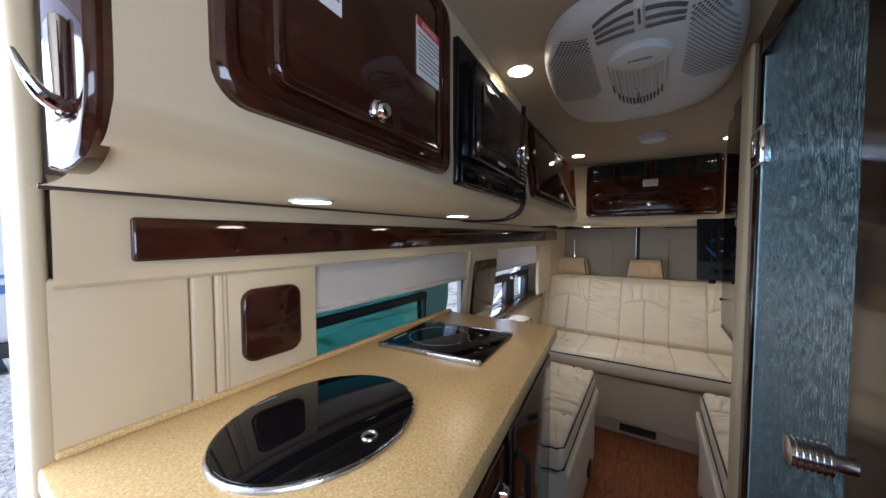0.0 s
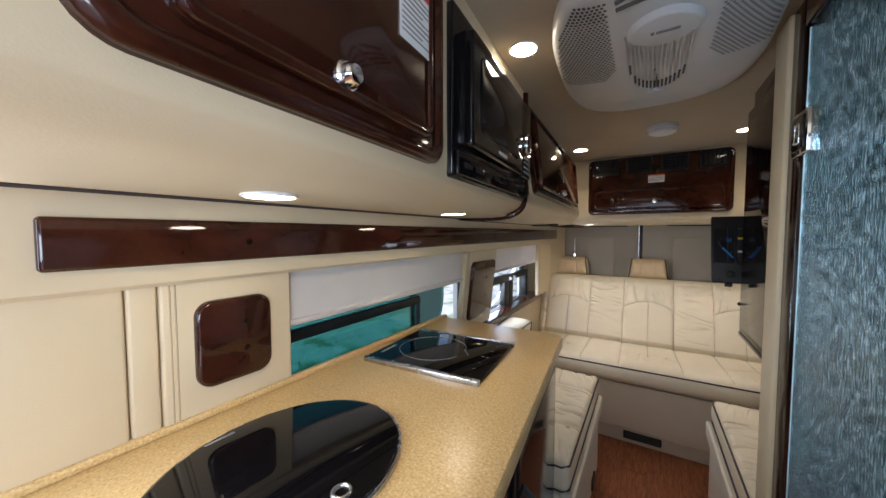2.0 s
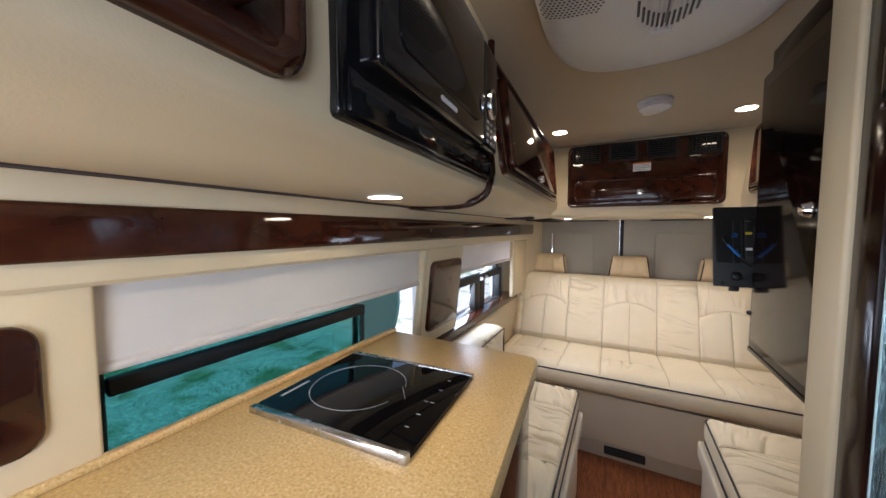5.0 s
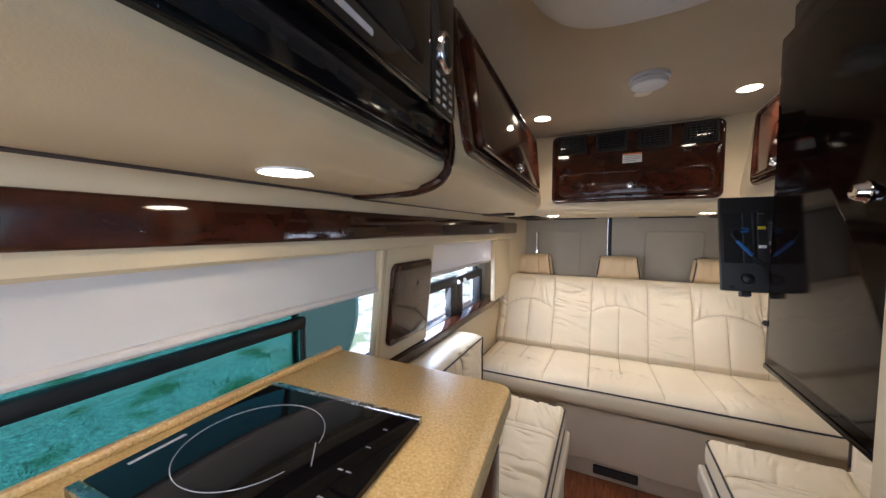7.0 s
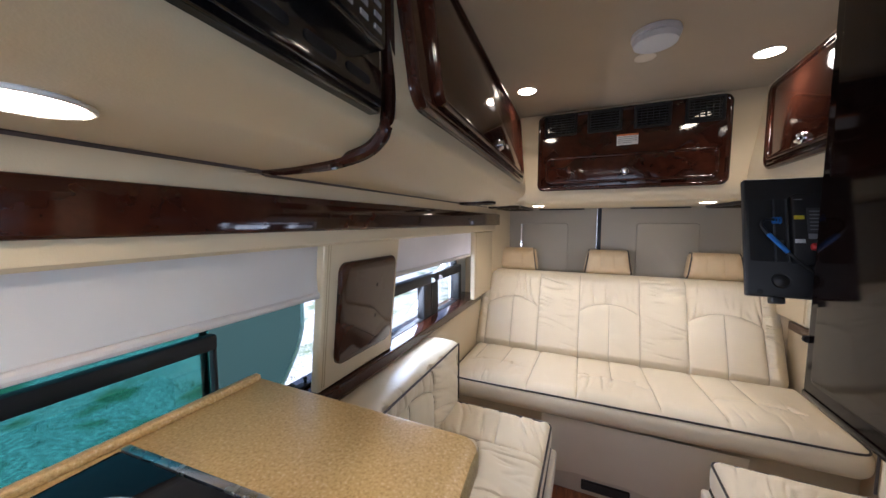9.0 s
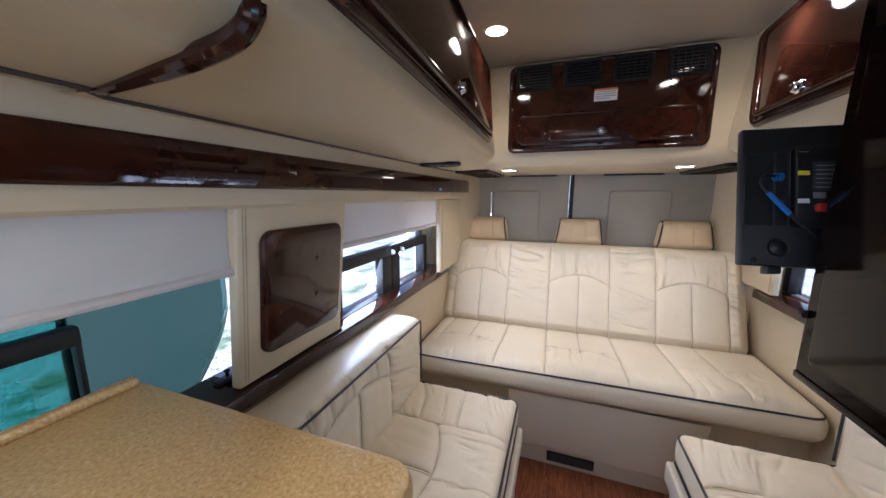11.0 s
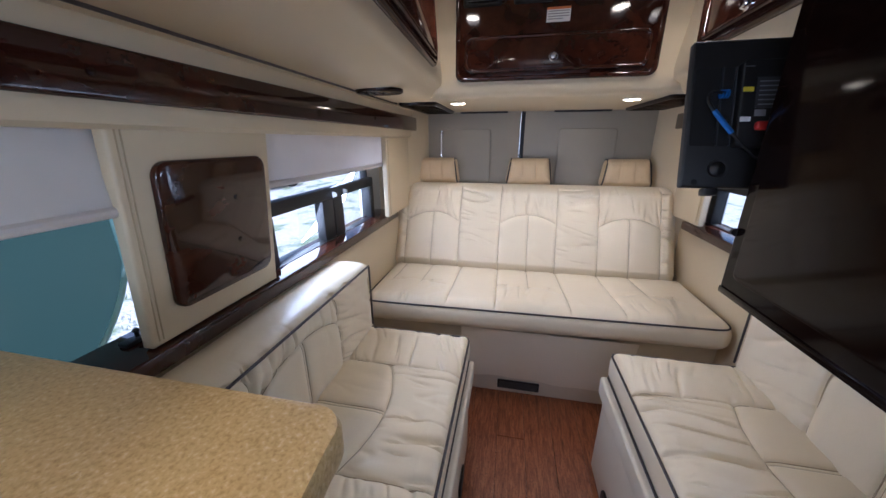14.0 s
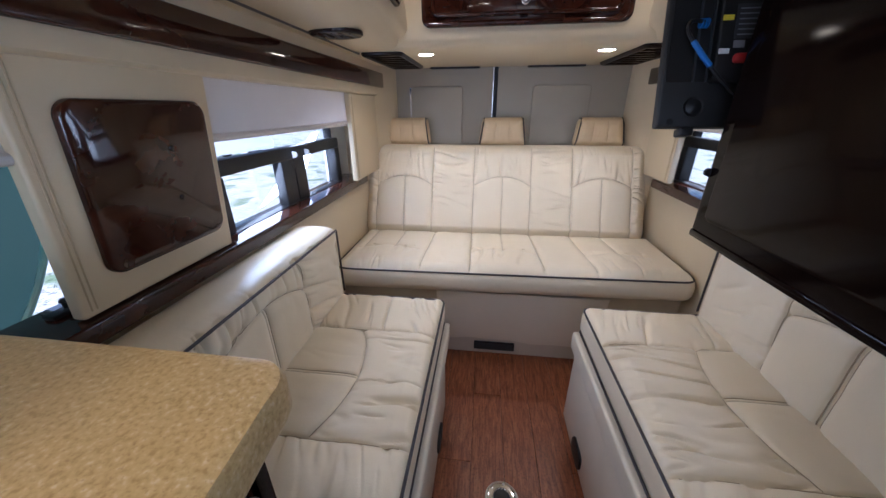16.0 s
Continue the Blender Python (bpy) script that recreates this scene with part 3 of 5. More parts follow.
part("latch_knob", lathe((-0.85, 1.645, 0.852), [(0.004, 0.0), (0.004, 0.010), (0.007, 0.012), (0.004, 0.018)], 14), BLACK, flank)


def parked_car(at, turn, paint, label):
    """A saloon car, 4.5 m long, seen far off through the windows."""
    car = thing("parked_car", at, label, "car", "parked cars")
    m = Matrix.Translation(at) @ pose(0, 0, 0, 0, 0, turn)
    side = [(-2.2, 0.35), (-2.25, 0.75), (-1.9, 0.92), (-1.3, 0.98), (-0.75, 1.42), (0.55, 1.45), (1.25, 1.0), (2.1, 0.85), (2.25, 0.6), (2.2, 0.3)]
    part("body", slab("y", side, -0.85, 0.85, 0.10, 3), paint, car, m=m)
    for x0, x1 in ((-1.12, -0.15), (-0.08, 0.98)):
        for s in (-1, 1):
            part("window", slab("y", [(x0 + (0.0 if x0 > -1 else -0.05), 1.02), (x1, 1.02), (x1 - (0.32 if x1 > 0.5 else 0.02), 1.36), (x0 + (0.33 if x0 < -1 else 0.02), 1.36)], s * 0.84, s * 0.862), GLASS_BLACK, car, m=m)
    for x in (-1.35, 1.38):
        for s in (-1, 1):
            part("wheel", lathe((x, s * 0.72, 0.32), [(0.20, 0.0), (0.32, 0.01), (0.32, 0.17), (0.20, 0.18), (0.05, 0.16)], 20, "y"), TYRE, car, m=m)
    return car


SILVER = mat("silver_paint", (0.45, 0.47, 0.50), 0.3, 0.4, coat=0.7)
parked_car((-9.0, 7.0, -0.62), 80, SILVER, "silver saloon car parked on the gravel")
parked_car((-10.0, 12.5, -0.62), 85, VAN_WHITE, "white saloon car parked on the gravel")



def motorhome(at, turn):
    """A tall white coach parked alongside."""
    v = thing("motorhome", at, "tall white motorhome with blue stripes parked alongside", "motorhome")
    m = Matrix.Translation(at) @ pose(0, 0, 0, 0, 0, turn)
    part("body", box(-4.5, 4.5, -1.2, 1.2, 0.45, 3.4, 0.12, 3), VAN_WHITE, v, m=m)
    part("skirt_panel", box(-4.4, 4.4, -1.17, 1.17, 0.25, 0.46, 0.02), GREY_PLASTIC, v, m=m)
    for z, h in ((1.15, 0.12), (1.36, 0.05)):
        part("stripe", box(-4.3, 4.3, 1.2, 1.205, z, z + h), mat("stripe_blue", (0.10, 0.22, 0.42), 0.4) if h > 0.1 else bpy.data.materials["stripe_blue"], v, m=m)
    for x in (-3.2, -1.2, 0.9, 2.9):
        part("window", slab("y", outline(x - 0.55, x + 0.55, 1.75, 2.55, 0.08), 1.195, 1.212, 0.01), GLASS_BLACK, v, m=m)
    for x in (-2.9, 2.6):
        part("wheel", lathe((x, 0.98, 0.42), [(0.25, 0.0), (0.42, 0.02), (0.42, 0.24), (0.25, 0.25), (0.05, 0.22)], 24, "y"), TYRE, v, m=m)
    part("roof_unit", box(-1.0, 0.2, -0.5, 0.5, 3.4, 3.7, 0.06), VAN_WHITE, v, m=m)


motorhome((-8.6, -3.6, -0.62), -90)

# ---- windows ----


def side_window(name, side, y0, y1, z0, z1, pane, split, label):
    end = split or y1 - 0.01
    win = thing(name, (side * 0.86, (y0 + y1) / 2, z0), label, "window", kind="structure")
    o = outline(y0, y1, z0, z1, 0.03)
    part("window_frame", rim("x", o, outline(y0 + 0.028, y1 - 0.028, z0 + 0.022, z1 - 0.02, 0.02), side * 0.905, side * 0.868), BLACK, win, "black rubber window frame")
    p = part("pane", slab("x", outline(y0 + 0.01, end, z0 + 0.01, z1 - 0.01, 0.02), side * 0.893, side * 0.888), pane, win)
    p.visible_shadow = False
    return win


win1 = side_window("window_1", -1, 0.745, 1.86, 0.80, 1.262, TINTED, 1.42, "wide tinted side window above the worktop")
part("crossbar", box(-0.886, -0.862, 0.77, 1.425, 1.028, 1.062, 0.006), BLACK, win1, "black horizontal slider bar")
part("mullion", box(-0.886, -0.868, 1.417, 1.425, 0.83, 1.06, 0.002), BLACK, win1)


def slider_window(name, side, y0, y1):
    win = side_window(name, side, y0, y1, 0.812, 1.262, CLEAR, None, "black-framed sliding side window above the bench")
    xa, xb = sorted((side * 0.83, side * 0.868))
    zt, zb = 1.005, 0.845
    ym = (y0 + y1) / 2 + 0.0
    part("crossbar", box(xa, xb, y0 + 0.03, y1 - 0.03, zt, zt + 0.045, 0.006), BLACK, win, "black horizontal slider rail")
    part("lower_bar", box(xa, xb, y0 + 0.03, y1 - 0.03, zb - 0.03, zb, 0.005), BLACK, win)
    for y, w in ((y0 + 0.03, 0.045), (ym - 0.085, 0.08), (ym + 0.001, 0.075), (y1 - 0.075, 0.045)):
        part("stile", box(xa, xb, y, y + w, zb, zt, 0.005), BLACK, win)
    for y in (ym - 0.005, ym + 0.085):
        part("latch", slab("y", [(side * 0.829, zt + 0.004), (side * 0.816, zt + 0.006), (side * 0.810, zt + 0.014), (side * 0.814, zt + 0.024), (side * 0.829, zt + 0.027)], y - 0.004, y + 0.004, 0.0015), WHITE, win, "white thumb latch")
    return win


slider_window("window_2", -1, 1.985, 2.86)
slider_window("window_3", 1, 2.165, 3.04)


def roller_shade(side, y0, y1, z, label):
    sh = thing("roller_shade", (side * 0.765, (y0 + y1) / 2, z), label, "blind", "roller shades")
    rows = []
    for zz in np.linspace(z + 0.012, 1.246, 9):
        rows.append([(side * (0.765 + 0.0035 * math.sin(9 * y + 20 * zz) + 0.012 * (1.246 - zz)), y, zz) for y in np.linspace(y0, y1, 20)])
    part("cloth", sweep(rows), SHADE, sh)
    part("hem_bar", tube([(side * 0.766, y0, z + 0.008), (side * 0.766, (y0 + y1) / 2, z + 0.007), (side * 0.766, y1, z + 0.008)], 0.0095, 10), SHADE, sh, "rounded pale hem bar")
    return sh


roller_shade(-1, 0.722, 1.66, 1.108, "pale lilac-grey roller shade pulled half down")
roller_shade(-1, 1.94, 2.82, 1.106, "pale lilac-grey roller shade pulled half down")
roller_shade(1, 1.97, 2.90, 1.085, "pale lilac-grey roller shade pulled half down")

# square wood plates on the pillars


def wood_plate(y0, y1, z0, z1, leaning, label):
    ob = thing("wood_plate", (-0.735, (y0 + y1) / 2, z0), label, "plate", "square wood plates")
    kind = "wood_plate" if leaning else ""
    part("plate", lean(slab("x", outline(y0, y1, z0, z1, 0.028), -0.737, -0.721, 0.007), kind), WOOD, ob)
    ym = y0 + 0.62 * (y1 - y0)
    for z in (z0 + 0.36 * (z1 - z0), z0 + 0.7 * (z1 - z0)):
        part("screw_cap", lean(lathe((-0.7215, ym, z), [(0.006, 0.0), (0.006, 0.0015), (0.003, 0.0025)], 12, "x"), kind), WOOD_DARK, ob)


wood_plate(0.534, 0.674, 1.042, 1.207, False, "glossy dark wood square plate with rounded corners on the wall")
wood_plate(1.672, 1.942, 0.902, 1.194, True, "large glossy dark wood plate with rounded corners on the pillar")

# ---- overhead cabinets ----


def lock(at, parent, m=None, axis="x", out=1):
    part("lock", lathe(at, [(0.017, 0.0), (0.017, out * 0.003), (0.0145, out * 0.006), (0.0135, out * 0.006), (0.0125, out * 0.012), (0.010, out * 0.016), (0.004, out * 0.0165)], 24, axis), CHROME, parent, "chrome push-button lock", m=m)


def overhead_cabinet(name, m, u0, u1, v0, v1, du0, du1, dv0, dv1, knob, label, group, slant=0.0):
    """Wood frame with a raised door, in a plane whose outward side is local +x; m places it."""
    cab = thing(name, m @ Vector((0, (u0 + u1) / 2, v0)), label, "cabinet", group)

    def skew(bm):
        for v in bm.verts:
            w = (v.co.y - u0) / (u1 - u0)
            v.co.y += slant * (v.co.z - v0) * (w if slant > 0 else 1 - w)
        return bm
    part("frame", skew(slab("x", outline(u0, u1, v0, v1, 0.035), -0.02, 0.010, 0.007)), WOOD, cab, m=m)
    part("frame_bead", skew(rim("x", outline(u0, u1, v0, v1, 0.035), outline(u0 + 0.022, u1 - 0.022, v0 + 0.022, v1 - 0.022, 0.025), 0.006, 0.018)), WOOD, cab, m=m)
    part("door", skew(slab("x", outline(du0, du1, dv0, dv1, 0.022), 0.010, 0.022, 0.006)), WOOD, cab, m=m)
    part("door_bead", skew(rim("x", outline(du0, du1, dv0, dv1, 0.022), outline(du0 + 0.014, du1 - 0.014, dv0 + 0.014, dv1 - 0.014, 0.014), 0.018, 0.027)), WOOD, cab, m=m)
    if knob:
        lock((0.022, knob[0], knob[1]), cab, m)
    return cab


def sheet(name, m, u0, u1, v0, v1, d, head, bars, label):
    """A printed paper notice: a coloured heading and lines of print."""
    note = thing(name, m @ Vector((d, (u0 + u1) / 2, v0)), label, "label")
    note_paper = part("paper", slab("x", outline(u0, u1, v0, v1, 0.001, 2), d, d + 0.0008), PAPER, note, m=m)
    h = v1 - v0
    if head:
        part("heading", slab("x", outline(u0, u1, v1 - 0.16 * h, v1, 0.0008, 2), d + 0.0009, d + 0.0013), head, note, "coloured heading bar", m=m)
    for k in range(bars):
        z = v1 - (0.24 + 0.7 * k / bars) * h
        end = u1 - 0.06 * (u1 - u0) - (0.25 * (u1 - u0) if k % 4 == 3 else 0)
        part("print_line", box(d + 0.0009, d + 0.0012, u0 + 0.06 * (u1 - u0), end, z - 0.22 * h / bars, z), INK, note, m=m)
    return note


T1 = Matrix.Translation((FRONT1(0.55), 0.55, 0)) @ pose(0, 0, 0, 0, 0, 4.29)
overhead_cabinet("overhead_cabinet", T1, -0.236, 0.222, 1.453, 1.795, -0.187, 0.168, 1.484, 1.772, (-0.024, 1.506), "glossy burl wood overhead cabinet with a raised door", "overhead cabinets")
danger = sheet("danger_notice", T1, 0.078, 0.162, 1.604, 1.702, 0.0225, RED, 9, "white paper notice with a red heading on the cabinet door")
sheet("paper_notice", T1, -0.160, -0.094, 1.598, 1.735, 0.0225, None, 9, "white printed paper notice on the cabinet door")



def lettering(text, size, m, material, parent):
    """Raised flat letters, laid by m (local x to the right, local y up)."""
    curve = bpy.data.curves.new("lettering", "FONT")
    curve.body, curve.size, curve.extrude, curve.align_x = text, size, 0.0001, "CENTER"
    tmp = bpy.data.objects.new("lettering", curve)
    scene.collection.objects.link(tmp)
    bpy.context.view_layer.update()
    me = bpy.data.meshes.new_from_object(tmp.evaluated_get(bpy.context.evaluated_depsgraph_get()))
    bpy.data.objects.remove(tmp)
    me.transform(m)
    me.transform(Matrix.Translation(-origin_of(parent)))
    me.materials.clear()
    me.materials.append(material)
    ob = new("lettering", me)
    ob.parent = parent
    return tagged(ob, "printed word " + text)


UPRIGHT = Matrix(((0, 0, 1, 0), (1, 0, 0, 0), (0, 1, 0, 0), (0, 0, 0, 1)))
lettering("DANGER", 0.0125, T1 @ Matrix.Translation((0.0242, 0.120, 1.690)) @ UPRIGHT, PAPER, danger)
# microwave in its black frame
mw = thing("microwave", T1 @ Vector((0, 0.55, 1.443)), "black built-in microwave oven with a glass door", "microwave")
U0, U1, V0, V1 = 0.262, 0.815, 1.443, 1.770
part("surround", slab("x", outline(U0, U1, V0, V1, 0.008, 3), -0.03, 0.012, 0.003), BLACK_GLOSS, mw, m=T1)
part("door", slab("x", outline(U0 + 0.035, U1 - 0.135, V0 + 0.062, V1 - 0.04, 0.010, 3), 0.012, 0.040, 0.006), BLACK_GLOSS, mw, m=T1)
part("door_glass", slab("x", outline(U0 + 0.075, U1 - 0.165, V0 + 0.10, V1 - 0.075, 0.02), 0.040, 0.0425, 0.001), GLASS_BLACK, mw, "dark mesh-backed door window", m=T1)
part("control_panel", slab("x", outline(U1 - 0.130, U1 - 0.028, V0 + 0.062, V1 - 0.04, 0.008, 3), 0.012, 0.038, 0.005), BLACK_GLOSS, mw, m=T1)
part("door_button", slab("x", [(U1 - 0.079 + 0.026 * math.cos(a), V0 + 0.165 + 0.034 * math.sin(a)) for a in np.linspace(0, 2 * math.pi, 25)[:-1]], 0.038, 0.046, 0.003), CHROME, mw, "oval chrome ring button", m=T1)
part("button_centre", slab("x", [(U1 - 0.079 + 0.019 * math.cos(a), V0 + 0.165 + 0.026 * math.sin(a)) for a in np.linspace(0, 2 * math.pi, 25)[:-1]], 0.045, 0.048, 0.002), BLACK_GLOSS, mw, m=T1)
for r in range(4):
    for c in range(3):
        u, v = U1 - 0.112 + 0.028 * c, V0 + 0.075 + 0.014 * r
        part("key", box(0.038, 0.0392, u, u + 0.014, v, v + 0.006), INK, mw, m=T1)
part("lower_panel", box(0.012, 0.020, U0 + 0.01, U1 - 0.01, V0 + 0.006, V0 + 0.052, 0.003), BLACK_GLOSS, mw, m=T1)
for k in range(8):
    u = U0 + 0.035 + k * 0.062
    part("vent_slot", slab("x", outline(u, u + 0.045, V0 + 0.022, V0 + 0.033, 0.005, 3), 0.019, 0.0212, 0.001), mat("slot_black", (0.002, 0.002, 0.002), 0.9) if k == 0 else bpy.data.materials["slot_black"], mw, m=T1)
part("emblem", slab("x", outline(0.455, 0.52, V0 + 0.078, V0 + 0.086, 0.003, 3), 0.040, 0.0412), INK_WHITE, mw, "small pale emblem", m=T1)
for k in range(2):
    part("top_slot", slab("x", outline(U0 + 0.12 + k * 0.16, U0 + 0.26 + k * 0.16, V1 - 0.030, V1 - 0.020, 0.004, 3), 0.011, 0.0132), CHROME, mw, m=T1)

# rear-left overhead cabinet, leaning with its box
LEAN2 = pose(0, 0, 0, 0, -7.3, 0)
T2 = Matrix.Translation((FRONT2(1.96), 1.96, 1.47)) @ pose(0, 0, 0, 0, 0, 2.3) @ LEAN2 @ Matrix.Translation((0, 0, -1.47))
overhead_cabinet("overhead_cabinet", T2, -0.535, 0.54, 1.474, 1.802, -0.455, 0.495, 1.500, 1.780, (0.010, 1.528), "long glossy burl wood overhead cabinet above the bench", "overhead cabinets", 0.40)
T3 = Matrix.Translation((-FRONT2(2.2), 2.2, 1.47)) @ pose(0, 0, 0, 0, 0, 180 - 2.3) @ LEAN2 @ Matrix.Translation((0, 0, -1.47))
overhead_cabinet("overhead_cabinet", T3, -0.290, 0.33, 1.478, 1.800, -0.245, 0.29, 1.503, 1.778, (-0.040, 1.530), "glossy burl wood overhead cabinet above the bench", "overhead cabinets", -0.40)

# rear cabinet with four air vents
TR = Matrix.Translation((0, 2.671, 0)) @ pose(0, 0, 0, 0, 0, -90)
rc = thing("rear_cabinet", (0, 2.67, 1.455), "glossy burl wood cabinet with air vents above the sofa", "cabinet")
part("frame", slab("x", outline(-0.370, 0.370, 1.452, 1.806, 0.03), -0.006, 0.012, 0.007), WOOD, rc, m=TR)
part("frame_bead", rim("x", outline(-0.370, 0.370, 1.452, 1.806, 0.03), outline(-0.352, 0.352, 1.470, 1.788, 0.02), 0.008, 0.018), WOOD, rc, m=TR)
part("door", slab("x", outline(-0.334, 0.334, 1.480, 1.606, 0.03), 0.012, 0.020, 0.005), WOOD, rc, m=TR)
part("door_bead", rim("x", outline(-0.334, 0.334, 1.480, 1.606, 0.03), outline(-0.320, 0.320, 1.494, 1.592, 0.02), 0.016, 0.025), WOOD, rc, m=TR)
part("hinge_tab", box(0.012, 0.024, -0.012, 0.012, 1.474, 1.479), WOOD_DARK, rc, m=TR)
lock((0.020, 0.003, 1.526), rc, TR)
for x0, x1 in ((-0.346, -0.213), (-0.167, -0.030), (0.014, 0.154), (0.197, 0.341)):
    v = part("air_vent", rim("x", outline(-x1, -x0, 1.704, 1.802, 0.008, 3), outline(-x1 + 0.014, -x0 - 0.014, 1.718, 1.788, 0.004, 3), 0.010, 0.026), BLACK, rc, "black plastic louvred air vent", m=TR)
    part("backing", box(0.0125, 0.0135, -x1 + 0.01, -x0 - 0.01, 1.714, 1.792), GLASS_BLACK, v, m=TR)
    for k in range(6):
        z = 1.722 + 0.0115 * k
        part("slat", box(0.0135, 0.021, -x1 + 0.013, -x0 - 0.013, z, z + 0.003), BLACK, v, m=TR)
    for k in range(5):
        u = -x1 + 0.027 + k * (x1 - x0 - 0.05) / 4
        part("slat", box(0.0155, 0.023, u, u + 0.002, 1.716, 1.790), BLACK, v, m=TR)
sheet("warning_label", TR, -0.033, 0.050, 1.640, 1.687, 0.0125, ORANGE, 4, "small white warning label with an orange heading")

# ---- ceiling fixtures ----


def down_lamp(at, r, label, group):
    lamp = thing("ceiling_lamp", at, label, "lamp", group)
    part("bezel", lathe(at, [(r, 0.002), (r * 1.07, -0.001), (r * 1.06, -0.003), (r, -0.004), (r * 0.97, -0.003)], 28), WHITE, lamp)
    part("lens", lathe(at, [(r * 0.98, -0.002), (r * 0.9, -0.0035), (r * 0.5, -0.0042), (0.002, -0.0044)], 28), LAMP, lamp, "glowing warm lens")


for at in CEILING_LAMPS:
    down_lamp(at, 0.036, "round warm-white downlight set in the ceiling", "ceiling downlights")
for at in WORKTOP_LAMPS:
    down_lamp(at, 0.036, "round warm-white downlight under the overhead box", "downlights over the worktop")
for at in SOFA_LAMPS:
    down_lamp(at, 0.034, "round warm-white downlight under the rear fascia", "downlights over the sofa")
smoke = thing("smoke_detector", (0.018, 2.085, 1.818), "round white smoke detector on the ceiling", "smoke detector")
part("base", lathe((0.018, 2.085, 1.818), [(0.058, 0.002), (0.060, -0.004), (0.060, -0.012), (0.054, -0.014)], 32), WHITE, smoke)
part("cover", lathe((0.018, 2.085, 1.818), [(0.053, -0.013), (0.056, -0.018), (0.053, -0.030), (0.040, -0.036), (0.002, -0.038)], 32), WHITE, smoke)
blank = tagged(part("ceiling_blank", lathe((0.012, 2.23, 1.818), [(0.030, 0.002), (0.030, -0.002), (0.026, -0.0035), (0.002, -0.004)], 24), CLOTH), "small round blanking disc in the headliner", "disc")

# air conditioner shroud
ac = thing("air_conditioner", (-0.02, 1.25, 1.818), "white plastic ceiling air conditioner with perforated grilles", "air conditioner")
CX, CY, HX, HY = -0.026, 1.285, 0.240, 0.385
AC_PROFILE = ((0.98, 1.818), (1.0, 1.812), (1.0, 1.80), (0.985, 1.787), (0.95, 1.776), (0.88, 1.767), (0.75, 1.760), (0.5, 1.754), (0.25, 1.751), (0.02, 1.750))


def ac_width(v):
    """Half-width of the shroud at v, from -1 at its front to 1 at its rear."""
    return HX * (0.965 + 0.10 * v)


def ac_point(a, s, z):
    c, d = math.cos(a), math.sin(a)
    k = (abs(c) ** 2.8 + abs(d) ** 2.8) ** (-1 / 2.8)
    return (CX + ac_width(k * d) * s * k * c, CY + HY * s * k * d, z)


def ac_z(x, y):
    v = (y - CY) / HY
    r = (abs((x - CX) / ac_width(v)) ** 2.8 + abs(v) ** 2.8) ** (1 / 2.8)
    inner = AC_PROFILE[:1:-1]
    return r, float(np.interp(r, [p[0] for p in inner], [p[1] for p in inner]))


part("shroud", sweep([[ac_point(a, s, z) for a in np.linspace(0, 2 * math.pi, 97)] for s, z in AC_PROFILE]), WHITE, ac)
BX, BY = -0.011, 1.086
part("badge_plate", slab("z", [(BX + 0.066 * math.cos(a), BY + 0.058 * math.sin(a) * abs(math.sin(a)) ** 0.35) for a in np.linspace(0, 2 * math.pi, 41)[:-1]], 1.757, 1.741, 0.005), WHITE, ac, "pointed oval badge plate")
part("badge_mark", box(-0.034, -0.028, 1.080, 1.090, 1.7395, 1.7412), INK, ac)
part("badge_bar", box(-0.025, 0.016, 1.081, 1.089, 1.7395, 1.7412), INK, ac)
RX = -0.019
for k in range(15):
    u = -1 + 2 * k / 14
    x = RX + 0.062 * u
    y1 = 1.285 + 0.128 * math.sqrt(max(0.0, 1 - u * u))
    y0 = BY + 0.05 * (1 - u * u)
    z = ac_z(x, y1)[1]
    part("rib", box(x - 0.0017, x + 0.0017, y0, y1, z - 0.0075, z, 0.0008, 1), WHITE, ac)
    if k < 14:
        # dark bar for the shade between two ribs
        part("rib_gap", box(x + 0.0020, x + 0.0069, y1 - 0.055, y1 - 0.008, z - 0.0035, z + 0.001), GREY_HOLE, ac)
part("tab", slab("z", [(-0.024 + 0.020 * math.cos(a), 1.420 + 0.012 * math.sin(a)) for a in np.linspace(0, 2 * math.pi, 25)[:-1]], 1.756, 1.741, 0.004), WHITE, ac, "white pull tab")
part("pull", lathe((-0.039, 1.671, 1.818), [(0.007, 0.0), (0.007, -0.016), (0.004, -0.021), (0.001, -0.022)], 14), WHITE, ac)
part("slider", box(RX - 0.002, RX + 0.002, 1.30, 1.375, 1.7405, 1.7445), INK, ac)
for sx, xa, xb in ((-1, -0.017, -0.091), (1, 0.003, 0.070)):
    for k in range(4):
        ya, yb = 0.914 + 0.0245 * k, 0.944 + 0.0180 * k
        line = [(xa + (xb - xa) * q, ya + (yb - ya) * q * q) for q in np.linspace(0, 1, 9)]
        # dark grey tube laid on the shroud for the slot's shade
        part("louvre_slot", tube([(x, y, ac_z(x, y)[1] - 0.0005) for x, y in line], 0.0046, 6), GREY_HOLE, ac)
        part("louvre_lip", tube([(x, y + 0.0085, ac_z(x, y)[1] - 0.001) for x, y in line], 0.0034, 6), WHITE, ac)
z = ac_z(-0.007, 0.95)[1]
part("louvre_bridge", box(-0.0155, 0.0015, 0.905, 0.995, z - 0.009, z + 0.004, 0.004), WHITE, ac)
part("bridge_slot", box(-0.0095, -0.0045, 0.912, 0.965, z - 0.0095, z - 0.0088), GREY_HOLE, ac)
# flat grey discs just under the shroud, painting the shade of the holes
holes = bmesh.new()
